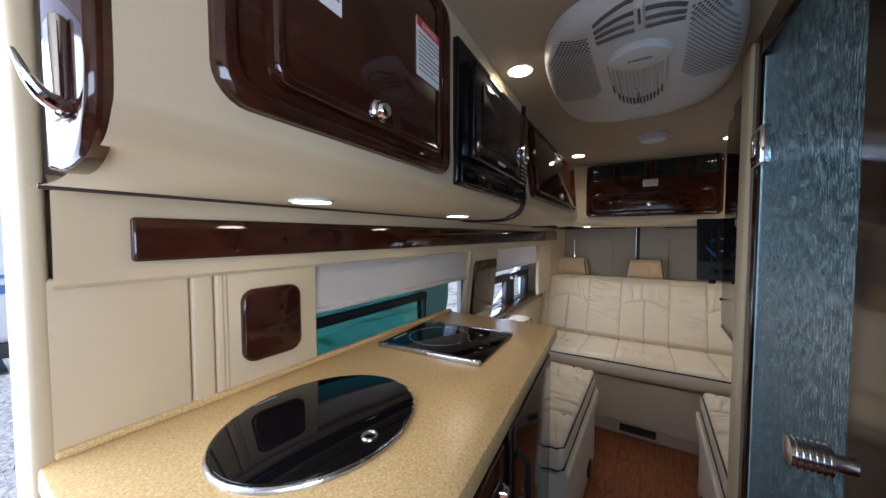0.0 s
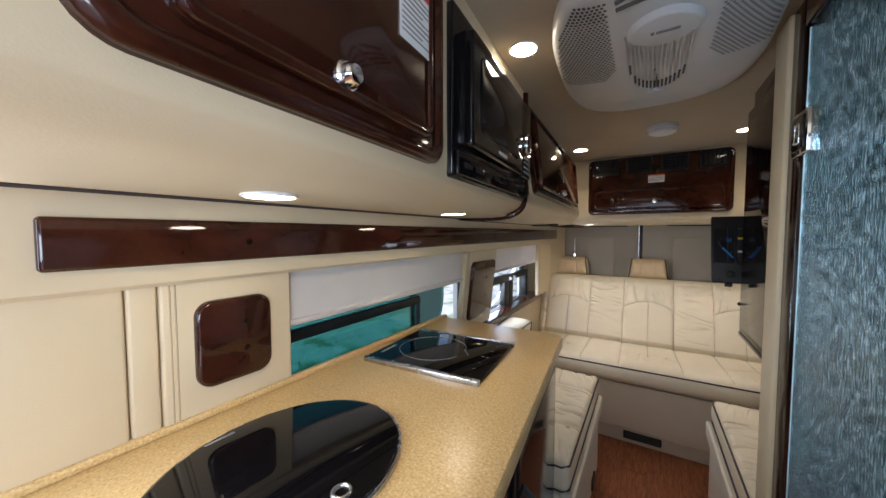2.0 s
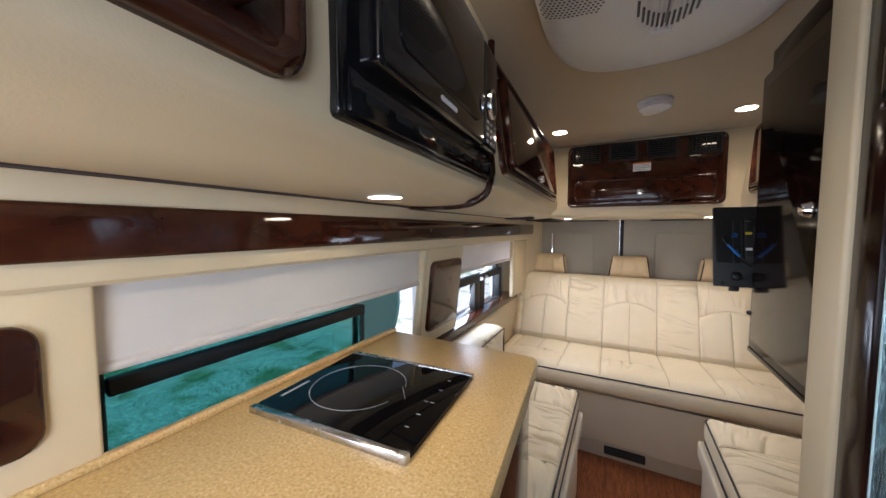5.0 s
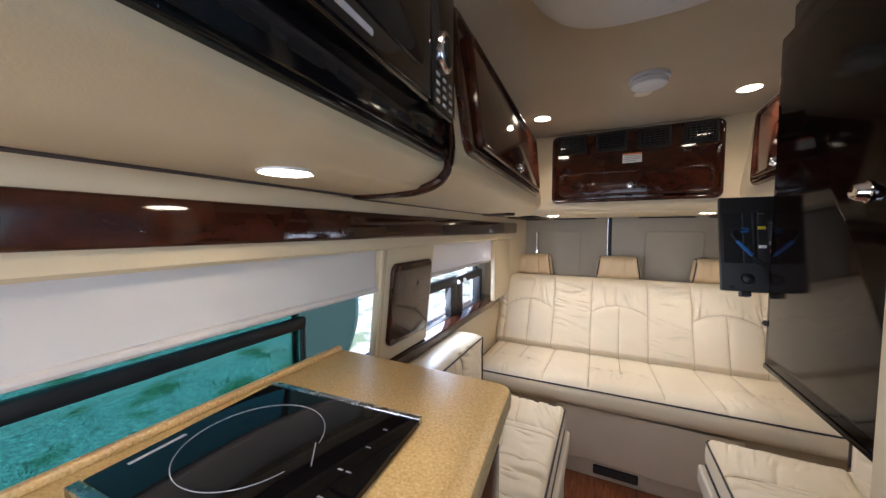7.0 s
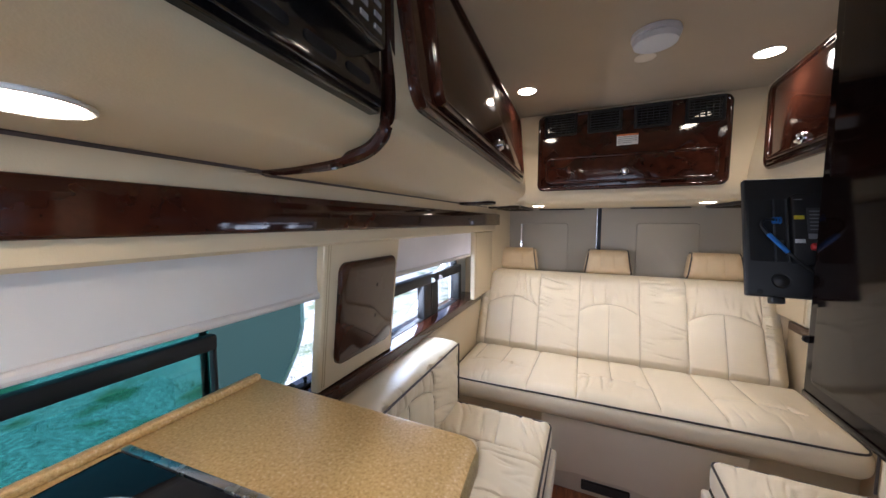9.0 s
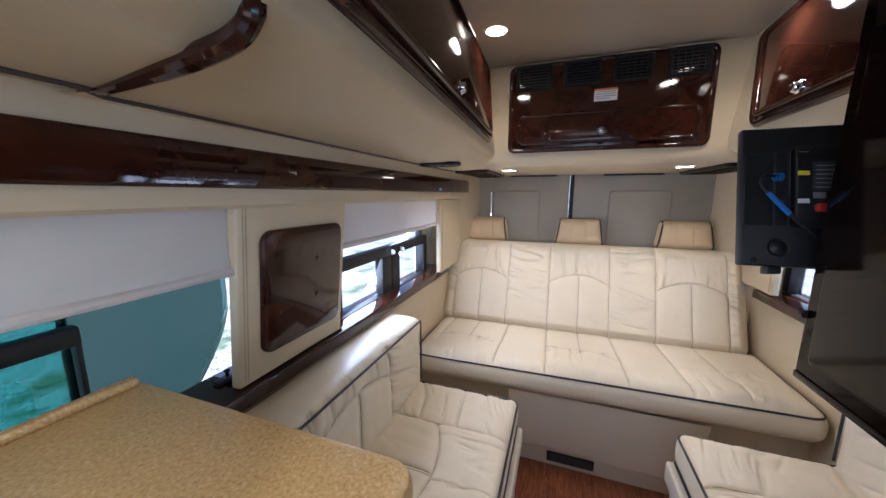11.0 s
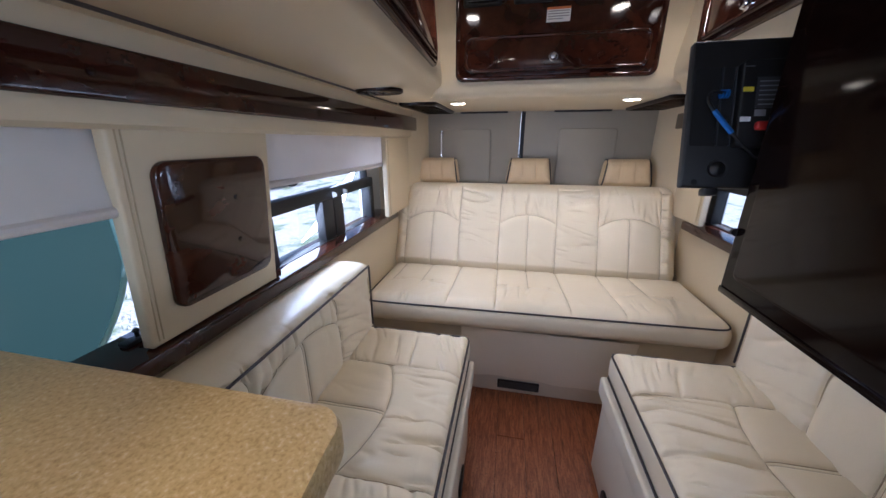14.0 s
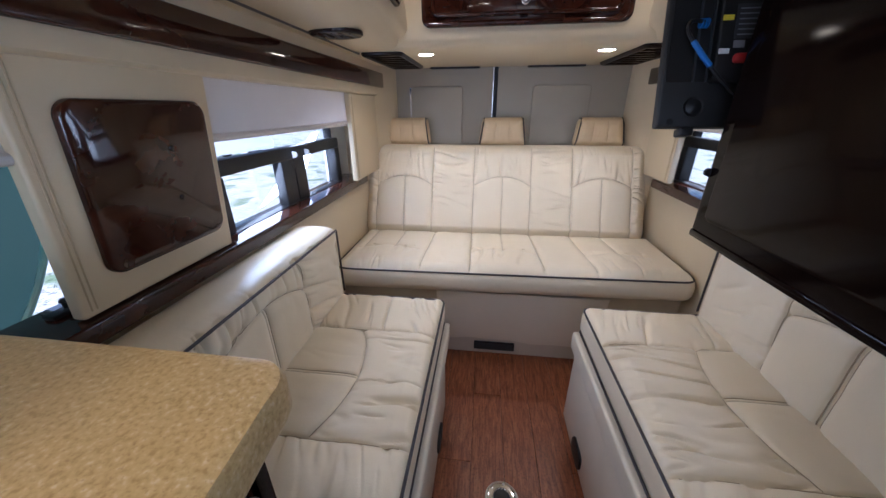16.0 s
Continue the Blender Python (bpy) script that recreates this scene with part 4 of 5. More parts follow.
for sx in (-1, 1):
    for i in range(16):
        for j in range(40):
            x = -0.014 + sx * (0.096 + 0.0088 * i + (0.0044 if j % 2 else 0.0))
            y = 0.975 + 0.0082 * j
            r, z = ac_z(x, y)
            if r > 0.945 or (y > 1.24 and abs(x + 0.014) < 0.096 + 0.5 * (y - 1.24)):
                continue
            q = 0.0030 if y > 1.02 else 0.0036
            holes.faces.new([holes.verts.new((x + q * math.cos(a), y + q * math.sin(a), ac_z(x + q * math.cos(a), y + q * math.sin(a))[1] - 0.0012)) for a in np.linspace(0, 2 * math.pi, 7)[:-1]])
tagged(part("perforation", holes, GREY_HOLE, ac), "rows of small dark discs for the shaded grille holes", kind="stuff")

# speaker and wooden grilles under the overheads
spk = thing("speaker", (-0.573, 2.338, 1.388), "oval glossy wood speaker cover under the overhead box", "speaker")
part("cover", slab("z", [(-0.573 + 0.081 * math.cos(a), 2.338 + 0.062 * math.sin(a)) for a in np.linspace(0, 2 * math.pi, 33)[:-1]], 1.389, 1.377, 0.006), WOOD_DARK, spk)
for k in range(5):
    x = -0.573 + 0.026 * (k - 2)
    part("sound_slot", box(x - 0.004, x + 0.004, 2.338 - 0.036 + 0.004 * abs(k - 2), 2.338 + 0.036 - 0.004 * abs(k - 2), 1.3755, 1.378), BLACK, spk)


def wood_grille(x0, x1, y0, y1):
    g = thing("wood_grille", ((x0 + x1) / 2, (y0 + y1) / 2, 1.39), "slatted glossy wood grille under the fascia", "grille", "wood grilles")
    part("frame", rim("z", outline(x0, x1, y0, y1, 0.02), outline(x0 + 0.022, x1 - 0.022, y0 + 0.022, y1 - 0.022, 0.008), 1.394, 1.378), WOOD_DARK, g)
    part("backing", box(x0 + 0.02, x1 - 0.02, y0 + 0.02, y1 - 0.02, 1.390, 1.3925), BLACK, g)
    n = 8
    for k in range(n):
        y = y0 + 0.03 + k * (y1 - y0 - 0.06) / (n - 1)
        part("slat", box(x0 + 0.02, x1 - 0.02, y - 0.007, y + 0.007, 1.380, 1.390, 0.002, 1), WOOD_DARK, g)


wood_grille(-0.655, -0.475, 2.76, 3.28)
wood_grille(0.455, 0.650, 2.72, 3.28)

# ---- galley ----
def front_edge(y):
    return -0.19 - 0.097 * (y - 0.633)


top = [(-0.744, 0.245), (front_edge(0.245) - 0.04, 0.245), (front_edge(0.26) - 0.012, 0.255), (front_edge(0.285), 0.285)]
top += [(front_edge(y), y) for y in np.linspace(0.35, 1.39, 10)]
for k in range(7):
    a = radians(8 + 80 * k / 6)
    top.append((front_edge(1.39) - 0.032 + 0.032 * math.cos(a), 1.402 + 0.032 * math.sin(a)))
top += [(-0.744, 1.436)]
wt = thing("worktop", (-0.48, 0.84, 0.945), "speckled tan solid-surface worktop with rounded edges", "worktop")
bm = bmesh.new()
n = len(top)
cxy = (-0.5, 0.84)
ringz = []
for ins, z in ((0.012, 0.940), (0.003, 0.943), (0.0, 0.950), (0.0, 0.974), (0.003, 0.982), (0.012, 0.985)):
    ringz.append([bm.verts.new((cxy[0] + (x - cxy[0]) * (1 - 3.4 * ins), cxy[1] + (y - cxy[1]) * (1 - 1.7 * ins), z)) for x, y in top])
for a, b in zip(ringz, ringz[1:]):
    for k in range(n):
        bm.faces.new((a[k], a[(k + 1) % n], b[(k + 1) % n], b[k]))
bm.faces.new(ringz[0])
bm.faces.new(ringz[-1])
part("top", bm, STONE, wt)
part("upstand", box(-0.7445, -0.727, 0.262, 1.425, 0.9835, 0.998, 0.005, 3), STONE, wt, "rounded upstand lip along the wall")

base = thing("galley_cabinet", (-0.50, 0.83, 0.0), "glossy dark wood galley base cabinet", "cabinet")
body = [(-0.785, 0.26), (front_edge(0.26) - 0.045, 0.26), (front_edge(1.40) - 0.045, 1.40), (-0.785, 1.40)]
part("carcass", slab("z", body, 0.0, 0.9395), WOOD_DARK, base)
TB = Matrix.Translation((front_edge(0.83) - 0.045, 0.83, 0)) @ pose(0, 0, 0, 0, 0, 5.54)
for u0, u1 in ((-0.53, -0.27), (-0.255, 0.01)):
    d = part("door", slab("x", outline(u0, u1, 0.09, 0.875, 0.02), -0.004, 0.018, 0.006), WOOD, base, m=TB)
    part("door_bead", rim("x", outline(u0 + 0.03, u1 - 0.03, 0.13, 0.83, 0.03), outline(u0 + 0.045, u1 - 0.045, 0.145, 0.815, 0.02), 0.016, 0.024), WOOD, d, m=TB)
    part("lock", lathe((0.018, u1 - 0.03, 0.78), [(0.017, 0.0), (0.015, 0.006), (0.012, 0.014), (0.003, 0.016)], 20, "x"), CHROME, d, "chrome push-button lock", m=TB)
fr = thing("fridge", TB @ Vector((0, 0.28, 0.10)), "black built-in refrigerator under the worktop", "refrigerator")
part("door", slab("x", outline(0.03, 0.548, 0.12, 0.90, 0.015), -0.004, 0.030, 0.008), BLACK_GLOSS, fr, m=TB)
part("handle", tube([(0.03, 0.065, 0.58), (0.055, 0.065, 0.60), (0.055, 0.065, 0.80), (0.03, 0.065, 0.82)], 0.008, 8), BLACK, fr, m=TB)
part("latch_plate", box(0.028, 0.042, 0.05, 0.085, 0.655, 0.70, 0.004), GREY_PLASTIC, fr, m=TB)
setting("galley_toe_trim", box(front_edge(1.4) - 0.052, front_edge(1.4) - 0.04, 1.396, 1.412, 0.0, 0.9395, 0.003), WOOD_DARK, "dark wood corner trim", "trim")

# cooktop
TC = Matrix.Translation((-0.525, 1.069, 0.985)) @ pose(0, 0, 0, 0, 0, 4.0)
hob = thing("cooktop", (-0.525, 1.069, 0.985), "single-zone black glass induction cooktop with a metal edge", "cooktop")
part("glass_top", slab("z", outline(-0.167, 0.167, -0.138, 0.138, 0.004, 2), 0.001, 0.011, 0.002), GLASS_BLACK, hob, m=TC)
for v0, v1 in ((-0.153, -0.1385), (0.1385, 0.150)):
    part("edge_bar", box(-0.168, 0.168, v0, v1, -0.001, 0.0125, 0.002), ALU, hob, "brushed metal edge bar", m=TC)
arc = [(-0.036 + 0.098 * math.cos(a), 0.0 + 0.098 * math.sin(a), 0.0112) for a in np.linspace(radians(18), radians(342), 60)]
part("zone_ring", tube(arc, 0.0007, 4), INK_WHITE, hob, "thin pale cooking-zone line", m=TC)
for u, v in ((0.13, -0.085), (0.13, -0.045), (0.122, 0.0), (0.135, 0.0), (0.13, 0.05), (0.13, 0.095)):
    part("touch_mark", box(u - 0.004, u + 0.004, v - 0.0012, v + 0.0012, 0.0111, 0.0114), INK_WHITE, hob, m=TC)
part("zone_tick", tube([(0.052, 0.03, 0.0112), (0.082, -0.01, 0.0112)], 0.0008, 4), INK_WHITE, hob, m=TC)
part("maker_bar", box(-0.150, -0.144, -0.10, -0.03, 0.0111, 0.0114), INK_WHITE, hob, m=TC)

# sink with its glass lid
SX, SY, SA, SB = -0.483, 0.556, 0.158, 0.188


def oval(f, extra=0.0, n=56):
    return [(SX + (SA * f + extra) * math.cos(a), SY + (SB * f + extra) * math.sin(a)) for a in np.linspace(0, 2 * math.pi, n + 1)[:-1]]


snk = thing("sink", (SX, SY, 0.985), "oval sink covered by a smoked black glass lid", "sink")
part("rim", rim("z", oval(1.0), oval(0.955), 0.985, 0.993), ALU, snk, "brushed steel rim")
part("glass_lid", slab("z", oval(0.962), 0.985, 0.9945, 0.002), GLASS_BLACK, snk)
part("finger_ring", rim("z", [(-0.362 + 0.0145 * math.cos(a), 0.552 + 0.0145 * math.sin(a)) for a in np.linspace(0, 2 * math.pi, 25)[:-1]],
                        [(-0.362 + 0.009 * math.cos(a), 0.552 + 0.009 * math.sin(a)) for a in np.linspace(0, 2 * math.pi, 25)[:-1]], 0.9945, 0.999), ALU, snk, "metal finger hole ring")
part("maker_bar", box(-0.625, -0.619, 0.50, 0.545, 0.9946, 0.9949), INK, snk)

# ---- seating ----


def ell(u, v, cu, cv, ru, rv):
    q = math.hypot((u - cu) / ru, (v - cv) / rv)
    return (q - 1.0) * min(ru, rv)


def bench_dent(length, depth, seed, mid, arch_u, arch_v, e0, e1):
    """u runs along the bench, v from its back to its front; cross seams at e0 and e1."""
    def dent(u, v):
        q = ell(u, v, mid, 0.0, arch_u, arch_v)
        inner = e0 < u < e1
        z = groove(q, 0.005, 0.006) if inner else 0.0
        if q < 0 and inner:
            z += groove(u - mid - 0.004, 0.004, 0.004) + groove(u - mid + 0.004, 0.004, 0.004) + fold(u, v, seed + 5, 0.09, 0.0008)
        for c in (e0, e1):
            z += groove(u - c, 0.005, 0.006)
        if q > 0 and inner:
            z += fold(u, v, seed, 0.034, 0.0088) * min(1.0, q / 0.03 + 0.45)
        if not inner:
            near = min(abs(u - e0), abs(u - e1))
            z += fold(v + 0.35 * u, u, seed + 2, 0.036, 0.0080) * (0.45 + 0.55 * math.exp(-near / 0.10))
        edge = min(u, length - u, v, depth - v)
        return z + 0.010 * min(1.0, max(0.0, edge) / 0.05)
    return dent


def bench_seams(length, depth, mid, arch_u, arch_v, e0, e1):
    lines = [[p for p in arch(mid, arch_u, arch_v, n=80) if e0 < p[0] < e1]]
    for d in (-0.005, 0.005):
        lines.append(straight(mid + d, 0.03, mid + d, arch_v - 0.002))
    for c in (e0, e1):
        lines.append(straight(c, 0.03, c, depth - 0.025))
    return lines


def bench(side, y0, y1, seat_plan, back_plan, label):
    """side: -1 for the galley side, 1 for the other; plans: mid seam, arch half-length, arch rise, two cross seams."""
    b = thing("bench_seat", (side * 0.5, (y0 + y1) / 2, 0.0), label, "bench", "side benches")
    length = y1 - y0
    depth = 0.425 if side < 0 else 0.465
    front = side * (0.243 if side < 0 else 0.258)
    back = front + side * depth
    # local: u along y, v from back to front, w up
    m = Matrix(((0, -side, 0, back), (1, 0, 0, y0), (0, 0, 1, 0.418), (0, 0, 0, 1)))
    sd = bench_dent(length, depth, 11.0 + side, *seat_plan)
    seat = part("seat_cushion", cushion((length, depth, 0.104), 0.022, (280, 150, 6), sd), LEATHER, b, m=m)
    seam(bench_seams(length, depth, *seat_plan), 0.104, sd, m, seat)
    for z in (0.512, 0.424):
        r = 0.022
        e = front - side * 0.001
        path = [(back, y1 + 0.001, z), (front + side * r, y1 + 0.001, z), (front + side * 0.3 * r, y1 - 0.3 * r, z), (e, y1 - r, z), (e, (y0 + y1) / 2, z), (e, y0 + r, z), (front + side * r, y0 - 0.001, z), (back, y0 - 0.001, z)]
        part("piping", tube(path, 0.0036, 7), PIPING, seat, "dark piping")
    # backrest: u along y, v up, w towards the aisle
    bt = 0.150
    bx = side * 0.785
    height = 0.30
    mb = Matrix(((0, 0, -side, bx), (1, 0, 0, y0), (0, 1, 0, 0.492), (0, 0, 0, 1)))
    bd = bench_dent(length, height, 31.0 + side, *back_plan)
    rest = part("backrest", cushion((length, height, bt), 0.02, (280, 100, 6), bd), LEATHER, b, m=mb)
    seam(bench_seams(length, height, *back_plan), bt, bd, mb, rest)
    xf = bx - side * (bt + 0.004)
    zt = 0.492 + height - 0.012
    part("piping", tube([(xf, y0 + 0.01, zt), (xf, (y0 + y1) / 2, zt), (xf, y1 - 0.008, zt), (xf + side * 0.003, y1, zt - 0.02), (xf + side * 0.003, y1, 0.53)], 0.0036, 7), PIPING, rest, "dark piping")
    # base box with a moulded lip
    lip = front - side * 0.022
    xs = sorted((lip + side * 0.018, side * 0.785))
    part("base_box", box(xs[0], xs[1], y0 + 0.004, y1 - 0.012, 0.0, 0.400, 0.01, 3), FIBRE, b)
    xl = sorted((lip, lip + side * 0.05))
    part("base_lip", box(xl[0], xl[1], y0 + 0.004, y1 - 0.004, 0.345, 0.417, 0.010, 4), FIBRE, b, "moulded off-white lip")
    part("vent_cover", slab("x", outline(2.014, 2.114, 0.020, 0.089, 0.025), lip + side * 0.020, lip + side * 0.010, 0.003), BLACK, b, "black oval vent cover")
    return b


bench(-1, 1.432, 2.282, (0.435, 0.305, 0.243, 0.250, 0.628), (0.417, 0.290, 0.238, 0.233, 0.598), "cream leather bench with gathered panels and dark piping")
bench(1, 1.44, 2.285, (0.460, 0.330, 0.238, 0.250, 0.645), (0.395, 0.300, 0.262, 0.220, 0.563), "cream leather bench under the hanging cabinet")

# sofa across the rear
sofa = thing("sofa_bed", (0.0, 2.9, 0.0), "cream leather three-seat sofa with dark piping across the rear", "sofa")
CENTRES = (-0.568, -0.012, 0.520)
LINES = (-0.732, -0.406, -0.172, 0.142, 0.363, 0.673)
SW = 1.580


def back_dent(u, v):
    """u across, v up the backrest."""
    x = u - 0.815
    z = 0.0
    for c in LINES:
        z += groove(x - c, 0.005, 0.006)
    panel = False
    for c in CENTRES:
        if abs(x - c) < 0.158:
            panel = True
            q = v - (0.345 - 0.053 * ((x - c) / 0.157) ** 2)
            z += groove(q, 0.005, 0.005)
            if q < 0:
                z += groove(x - c, 0.005, 0.005) + fold(v, x, 12.0, 0.12, 0.0008)
            else:
                z += fold(x + 0.25 * (x - c) * q / 0.18, v, 3.0, 0.034, 0.0080) * (0.35 + 0.65 * math.exp(-q / 0.07))
    if not panel:
        wide = 1.0 if abs(x) < 0.6 else 1.3
        z += fold(v + 0.15 * x, x, 9.0, 0.040, 0.0058 * wide) * (0.35 + 0.65 * min(1.0, max(0.0, (v - 0.05) / 0.2)))
    edge = min(u, SW - u, v, 0.53 - v)
    return z + 0.022 * min(1.0, max(0.0, edge) / 0.06) + 0.003 * math.cos(12 * (x - 0.05))


SEAT_LINES = ((-0.372, -0.385), (-0.170, -0.160), (0.138, 0.165), (0.347, 0.388))
SEAT_MIDS = ((-0.535, -0.560), (-0.013, -0.006), (0.500, 0.562), (-0.690, -0.705))


def seat_dent(u, v):
    x = u - 0.785
    w = 1 - v / 0.50
    z = 0.0
    panel = True
    for a, b in SEAT_LINES:
        z += groove(x - a - (b - a) * w, 0.005, 0.006)
    for a, b in SEAT_MIDS:
        z += groove(x - a - (b - a) * w, 0.005, 0.004) * min(1.0, max(0.0, (v - 0.12) / 0.1))
    for a, c in enumerate(CENTRES):
        if abs(x - c) < 0.155:
            z += groove(v - 0.24 + 0.05 * ((x - c) / 0.15) ** 2, 0.005, 0.003)
            z += fold(x, v, 17.0 + a, 0.034, 0.0036) * (1.0 if v < 0.24 else 0.15)
            panel = False
    if panel:
        z += fold(x, v, 23.0, 0.07, 0.0012)
    edge = min(u, 1.57 - u, v, 0.50 - v)
    return z + 0.014 * min(1.0, max(0.0, edge) / 0.06)


# seat: u across, v from the front backwards
ms = Matrix(((1, 0, 0, -0.785), (0, 1, 0, 2.487), (0, 0, 1, 0.405), (0, 0, 0, 1))) @ pose(0, 0, 0, 0, 0, 0)
seat = part("seat_cushion", cushion((1.57, 0.50, 0.125), 0.050, (420, 140, 10), seat_dent), LEATHER, sofa, m=ms)
for v in seat.data.vertices:
    w = v.co
    w.y += 0.036 * (w.x + 0.785) / 1.57 * min(1.0, max(0.3, -w.y * 2.2 + 0.2))
lines = [[(0.785 + a + (b - a) * (1 - w), 0.5 * w) for w in np.linspace(0.07, 0.9, 40)] for a, b in SEAT_LINES]
lines += [[(0.785 + a + (b - a) * (1 - w), 0.5 * w) for w in np.linspace(0.45, 0.9, 24)] for a, b in SEAT_MIDS]
for thread in seam(lines, 0.125, seat_dent, ms, seat):
    for v in thread.data.vertices:
        w = v.co
        w.y += 0.036 * (w.x + 0.785) / 1.57 * min(1.0, max(0.3, -w.y * 2.2 + 0.2))
front = [(-0.781, 2.86, 0.505), (-0.783, 2.62, 0.507), (-0.775, 2.535, 0.510), (-0.735, 2.500, 0.513)]
front += [(x, 2.4935 + 0.036 * (x + 0.785) / 1.57, 0.512) for x in (-0.6, -0.3, 0.0, 0.3, 0.6, 0.70)]
front += [(0.738, 2.531, 0.512), (0.765, 2.545, 0.511), (0.779, 2.572, 0.510), (0.782, 2.62, 0.508), (0.784, 2.86, 0.505)]
part("piping", tube(spline(front, 5), 0.0042, 7), PIPING, seat, "dark piping round the seat")
mbk = Matrix(((1, 0, 0, -0.815), (0, 0, -1, 3.145), (0, 1, 0, 0.492), (0, 0, 0, 1)))
tilt = Matrix.Translation((0, 3.0, 0.492)) @ pose(0, 0, 0, -23, 0, 0) @ Matrix.Translation((0, -3.0, -0.492))
rest = part("backrest", cushion((SW, 0.542, 0.165), 0.062, (430, 150, 8), back_dent), LEATHER, sofa, m=tilt @ mbk)
lines = [straight(0.815 + c, 0.02, 0.815 + c, 0.510, 40) for c in LINES]
for c in CENTRES:
    lines.append([(0.815 + c + 0.155 * s, 0.345 - 0.053 * s * s) for s in np.linspace(-0.99, 0.99, 40)])
    lines.append(straight(0.815 + c, 0.02, 0.815 + c, 0.342, 30))
seam(lines, 0.165, back_dent, tilt @ mbk, rest)


def headrest_dent(u, v):
    z = groove(u - 0.09, 0.004, 0.003) + groove(u - 0.18, 0.004, 0.003)
    return z + fold(u, v, 40.0, 0.05, 0.0012) + 0.012 * min(1.0, min(u, 0.276 - u, v, 0.145 - v) / 0.04)


for x in (-0.584, -0.019, 0.522):
    mh = Matrix(((1, 0, 0, x - 0.138), (0, 0, -1, 3.335), (0, 1, 0, 0.972), (0, 0, 0, 1))) @ pose(0, 0, 0, -8, 0, 0)
    h = part("headrest", cushion((0.276, 0.145, 0.080), 0.022, (54, 30, 8), headrest_dent), TAN, sofa, "tan leather headrest with dark piping", m=mh)
    for v in h.data.vertices:
        v.co.x += (x - v.co.x) * 0.16 * (v.co.z - 0.972) / 0.145
    for sx in (-1, 1):
        o = [mh @ Vector((0.138 + sx * 0.130 * (1 - 0.16 * p / 0.145), p, d)) for p, d in ((0.0, 0.062), (0.018, 0.081), (0.118, 0.083), (0.142, 0.066), (0.147, 0.02))]
        part("piping", tube(o, 0.0042, 6), PIPING, h)
    part("post", tube([(x - 0.05, 3.30, 0.93), (x - 0.05, 3.30, 1.02)], 0.006, 8), CHROME, sofa)
    part("post", tube([(x + 0.05, 3.30, 0.93), (x + 0.05, 3.30, 1.02)], 0.006, 8), CHROME, sofa)
rows = []
for k in range(7):
    z = 0.408 - k / 6 * 0.315
    rows.append([(x, 2.528 + 0.072 * k / 6 + 0.006 * math.sin(11 * x + 1.5) * k / 6 + 0.004 * math.sin(31 * x) * k / 6 - (0.02 if abs(x) > 0.7 else 0), z - 0.006 * math.sin(9 * x) * (k == 6)) for x in np.linspace(-0.31, 0.45, 50)])
part("skirt", sweep(rows), CLOTH, sofa, "hanging cream skirt below the seat")
part("plinth", box(-0.79, 0.79, 2.612, 3.2, 0.0, 0.404, 0.004), FIBRE, sofa)
part("seat_pan", box(-0.76, 0.76, 2.62, 3.15, 0.402, 0.412, 0.003), WOOD_DARK, sofa)
vent = thing("floor_vent", (-0.02, 2.608, 0.03), "black floor-level heating vent under the sofa", "vent")
part("frame", box(-0.130, 0.075, 2.600, 2.611, 0.028, 0.076, 0.004), BLACK, vent)
for k in range(5):
    part("slat", box(-0.122, 0.067, 2.5965, 2.601, 0.034 + 0.008 * k, 0.038 + 0.008 * k), GREY_PLASTIC, vent)

# ---- hanging cabinet, television and washroom on the right ----
hang = thing("hanging_cabinet", (0.50, 1.58, 0.968), "tall glossy dark wood hanging cabinet", "cabinet")
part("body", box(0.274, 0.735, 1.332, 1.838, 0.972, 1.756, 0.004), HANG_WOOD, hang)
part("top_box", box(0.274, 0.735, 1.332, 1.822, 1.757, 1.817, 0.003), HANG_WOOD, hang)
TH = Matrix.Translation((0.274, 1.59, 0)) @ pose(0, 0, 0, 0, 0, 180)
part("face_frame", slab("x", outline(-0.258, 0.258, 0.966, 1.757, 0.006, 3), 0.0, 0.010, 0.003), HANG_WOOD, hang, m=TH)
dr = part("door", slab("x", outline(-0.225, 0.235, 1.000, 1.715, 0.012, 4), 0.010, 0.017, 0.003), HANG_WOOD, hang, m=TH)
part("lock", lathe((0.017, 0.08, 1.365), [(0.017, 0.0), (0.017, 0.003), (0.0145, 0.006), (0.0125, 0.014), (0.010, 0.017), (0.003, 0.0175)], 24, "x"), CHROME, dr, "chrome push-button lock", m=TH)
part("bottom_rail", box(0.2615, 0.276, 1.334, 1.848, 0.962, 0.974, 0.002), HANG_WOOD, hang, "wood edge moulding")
part("bumper", lathe((0.262, 1.842, 1.075), [(0.007, 0.0), (0.007, 0.006), (0.003, 0.008)], 14, "y"), BLACK, hang)

tv = thing("television", (0.40, 1.95, 1.14), "small flat television seen from behind with cables", "television")
TT = Matrix.Translation((0.188, 1.905, 1.143)) @ pose(0, 0, 0, -14, 0, 0)
part("shell", box(0.0, 0.43, 0.0, 0.018, 0.0, 0.264, 0.004, 3), BLACK, tv, m=TT)
part("bezel", box(0.008, 0.422, 0.017, 0.030, 0.006, 0.258, 0.004), BLACK_GLOSS, tv, m=TT)
part("screen", box(0.018, 0.412, 0.030, 0.0312, 0.016, 0.248), GLASS_BLACK, tv, m=TT)
part("back_bulge", slab("y", outline(0.073, 0.40, 0.072, 0.222, 0.010), 0.002, -0.016, 0.004), BLACK, tv, m=TT)
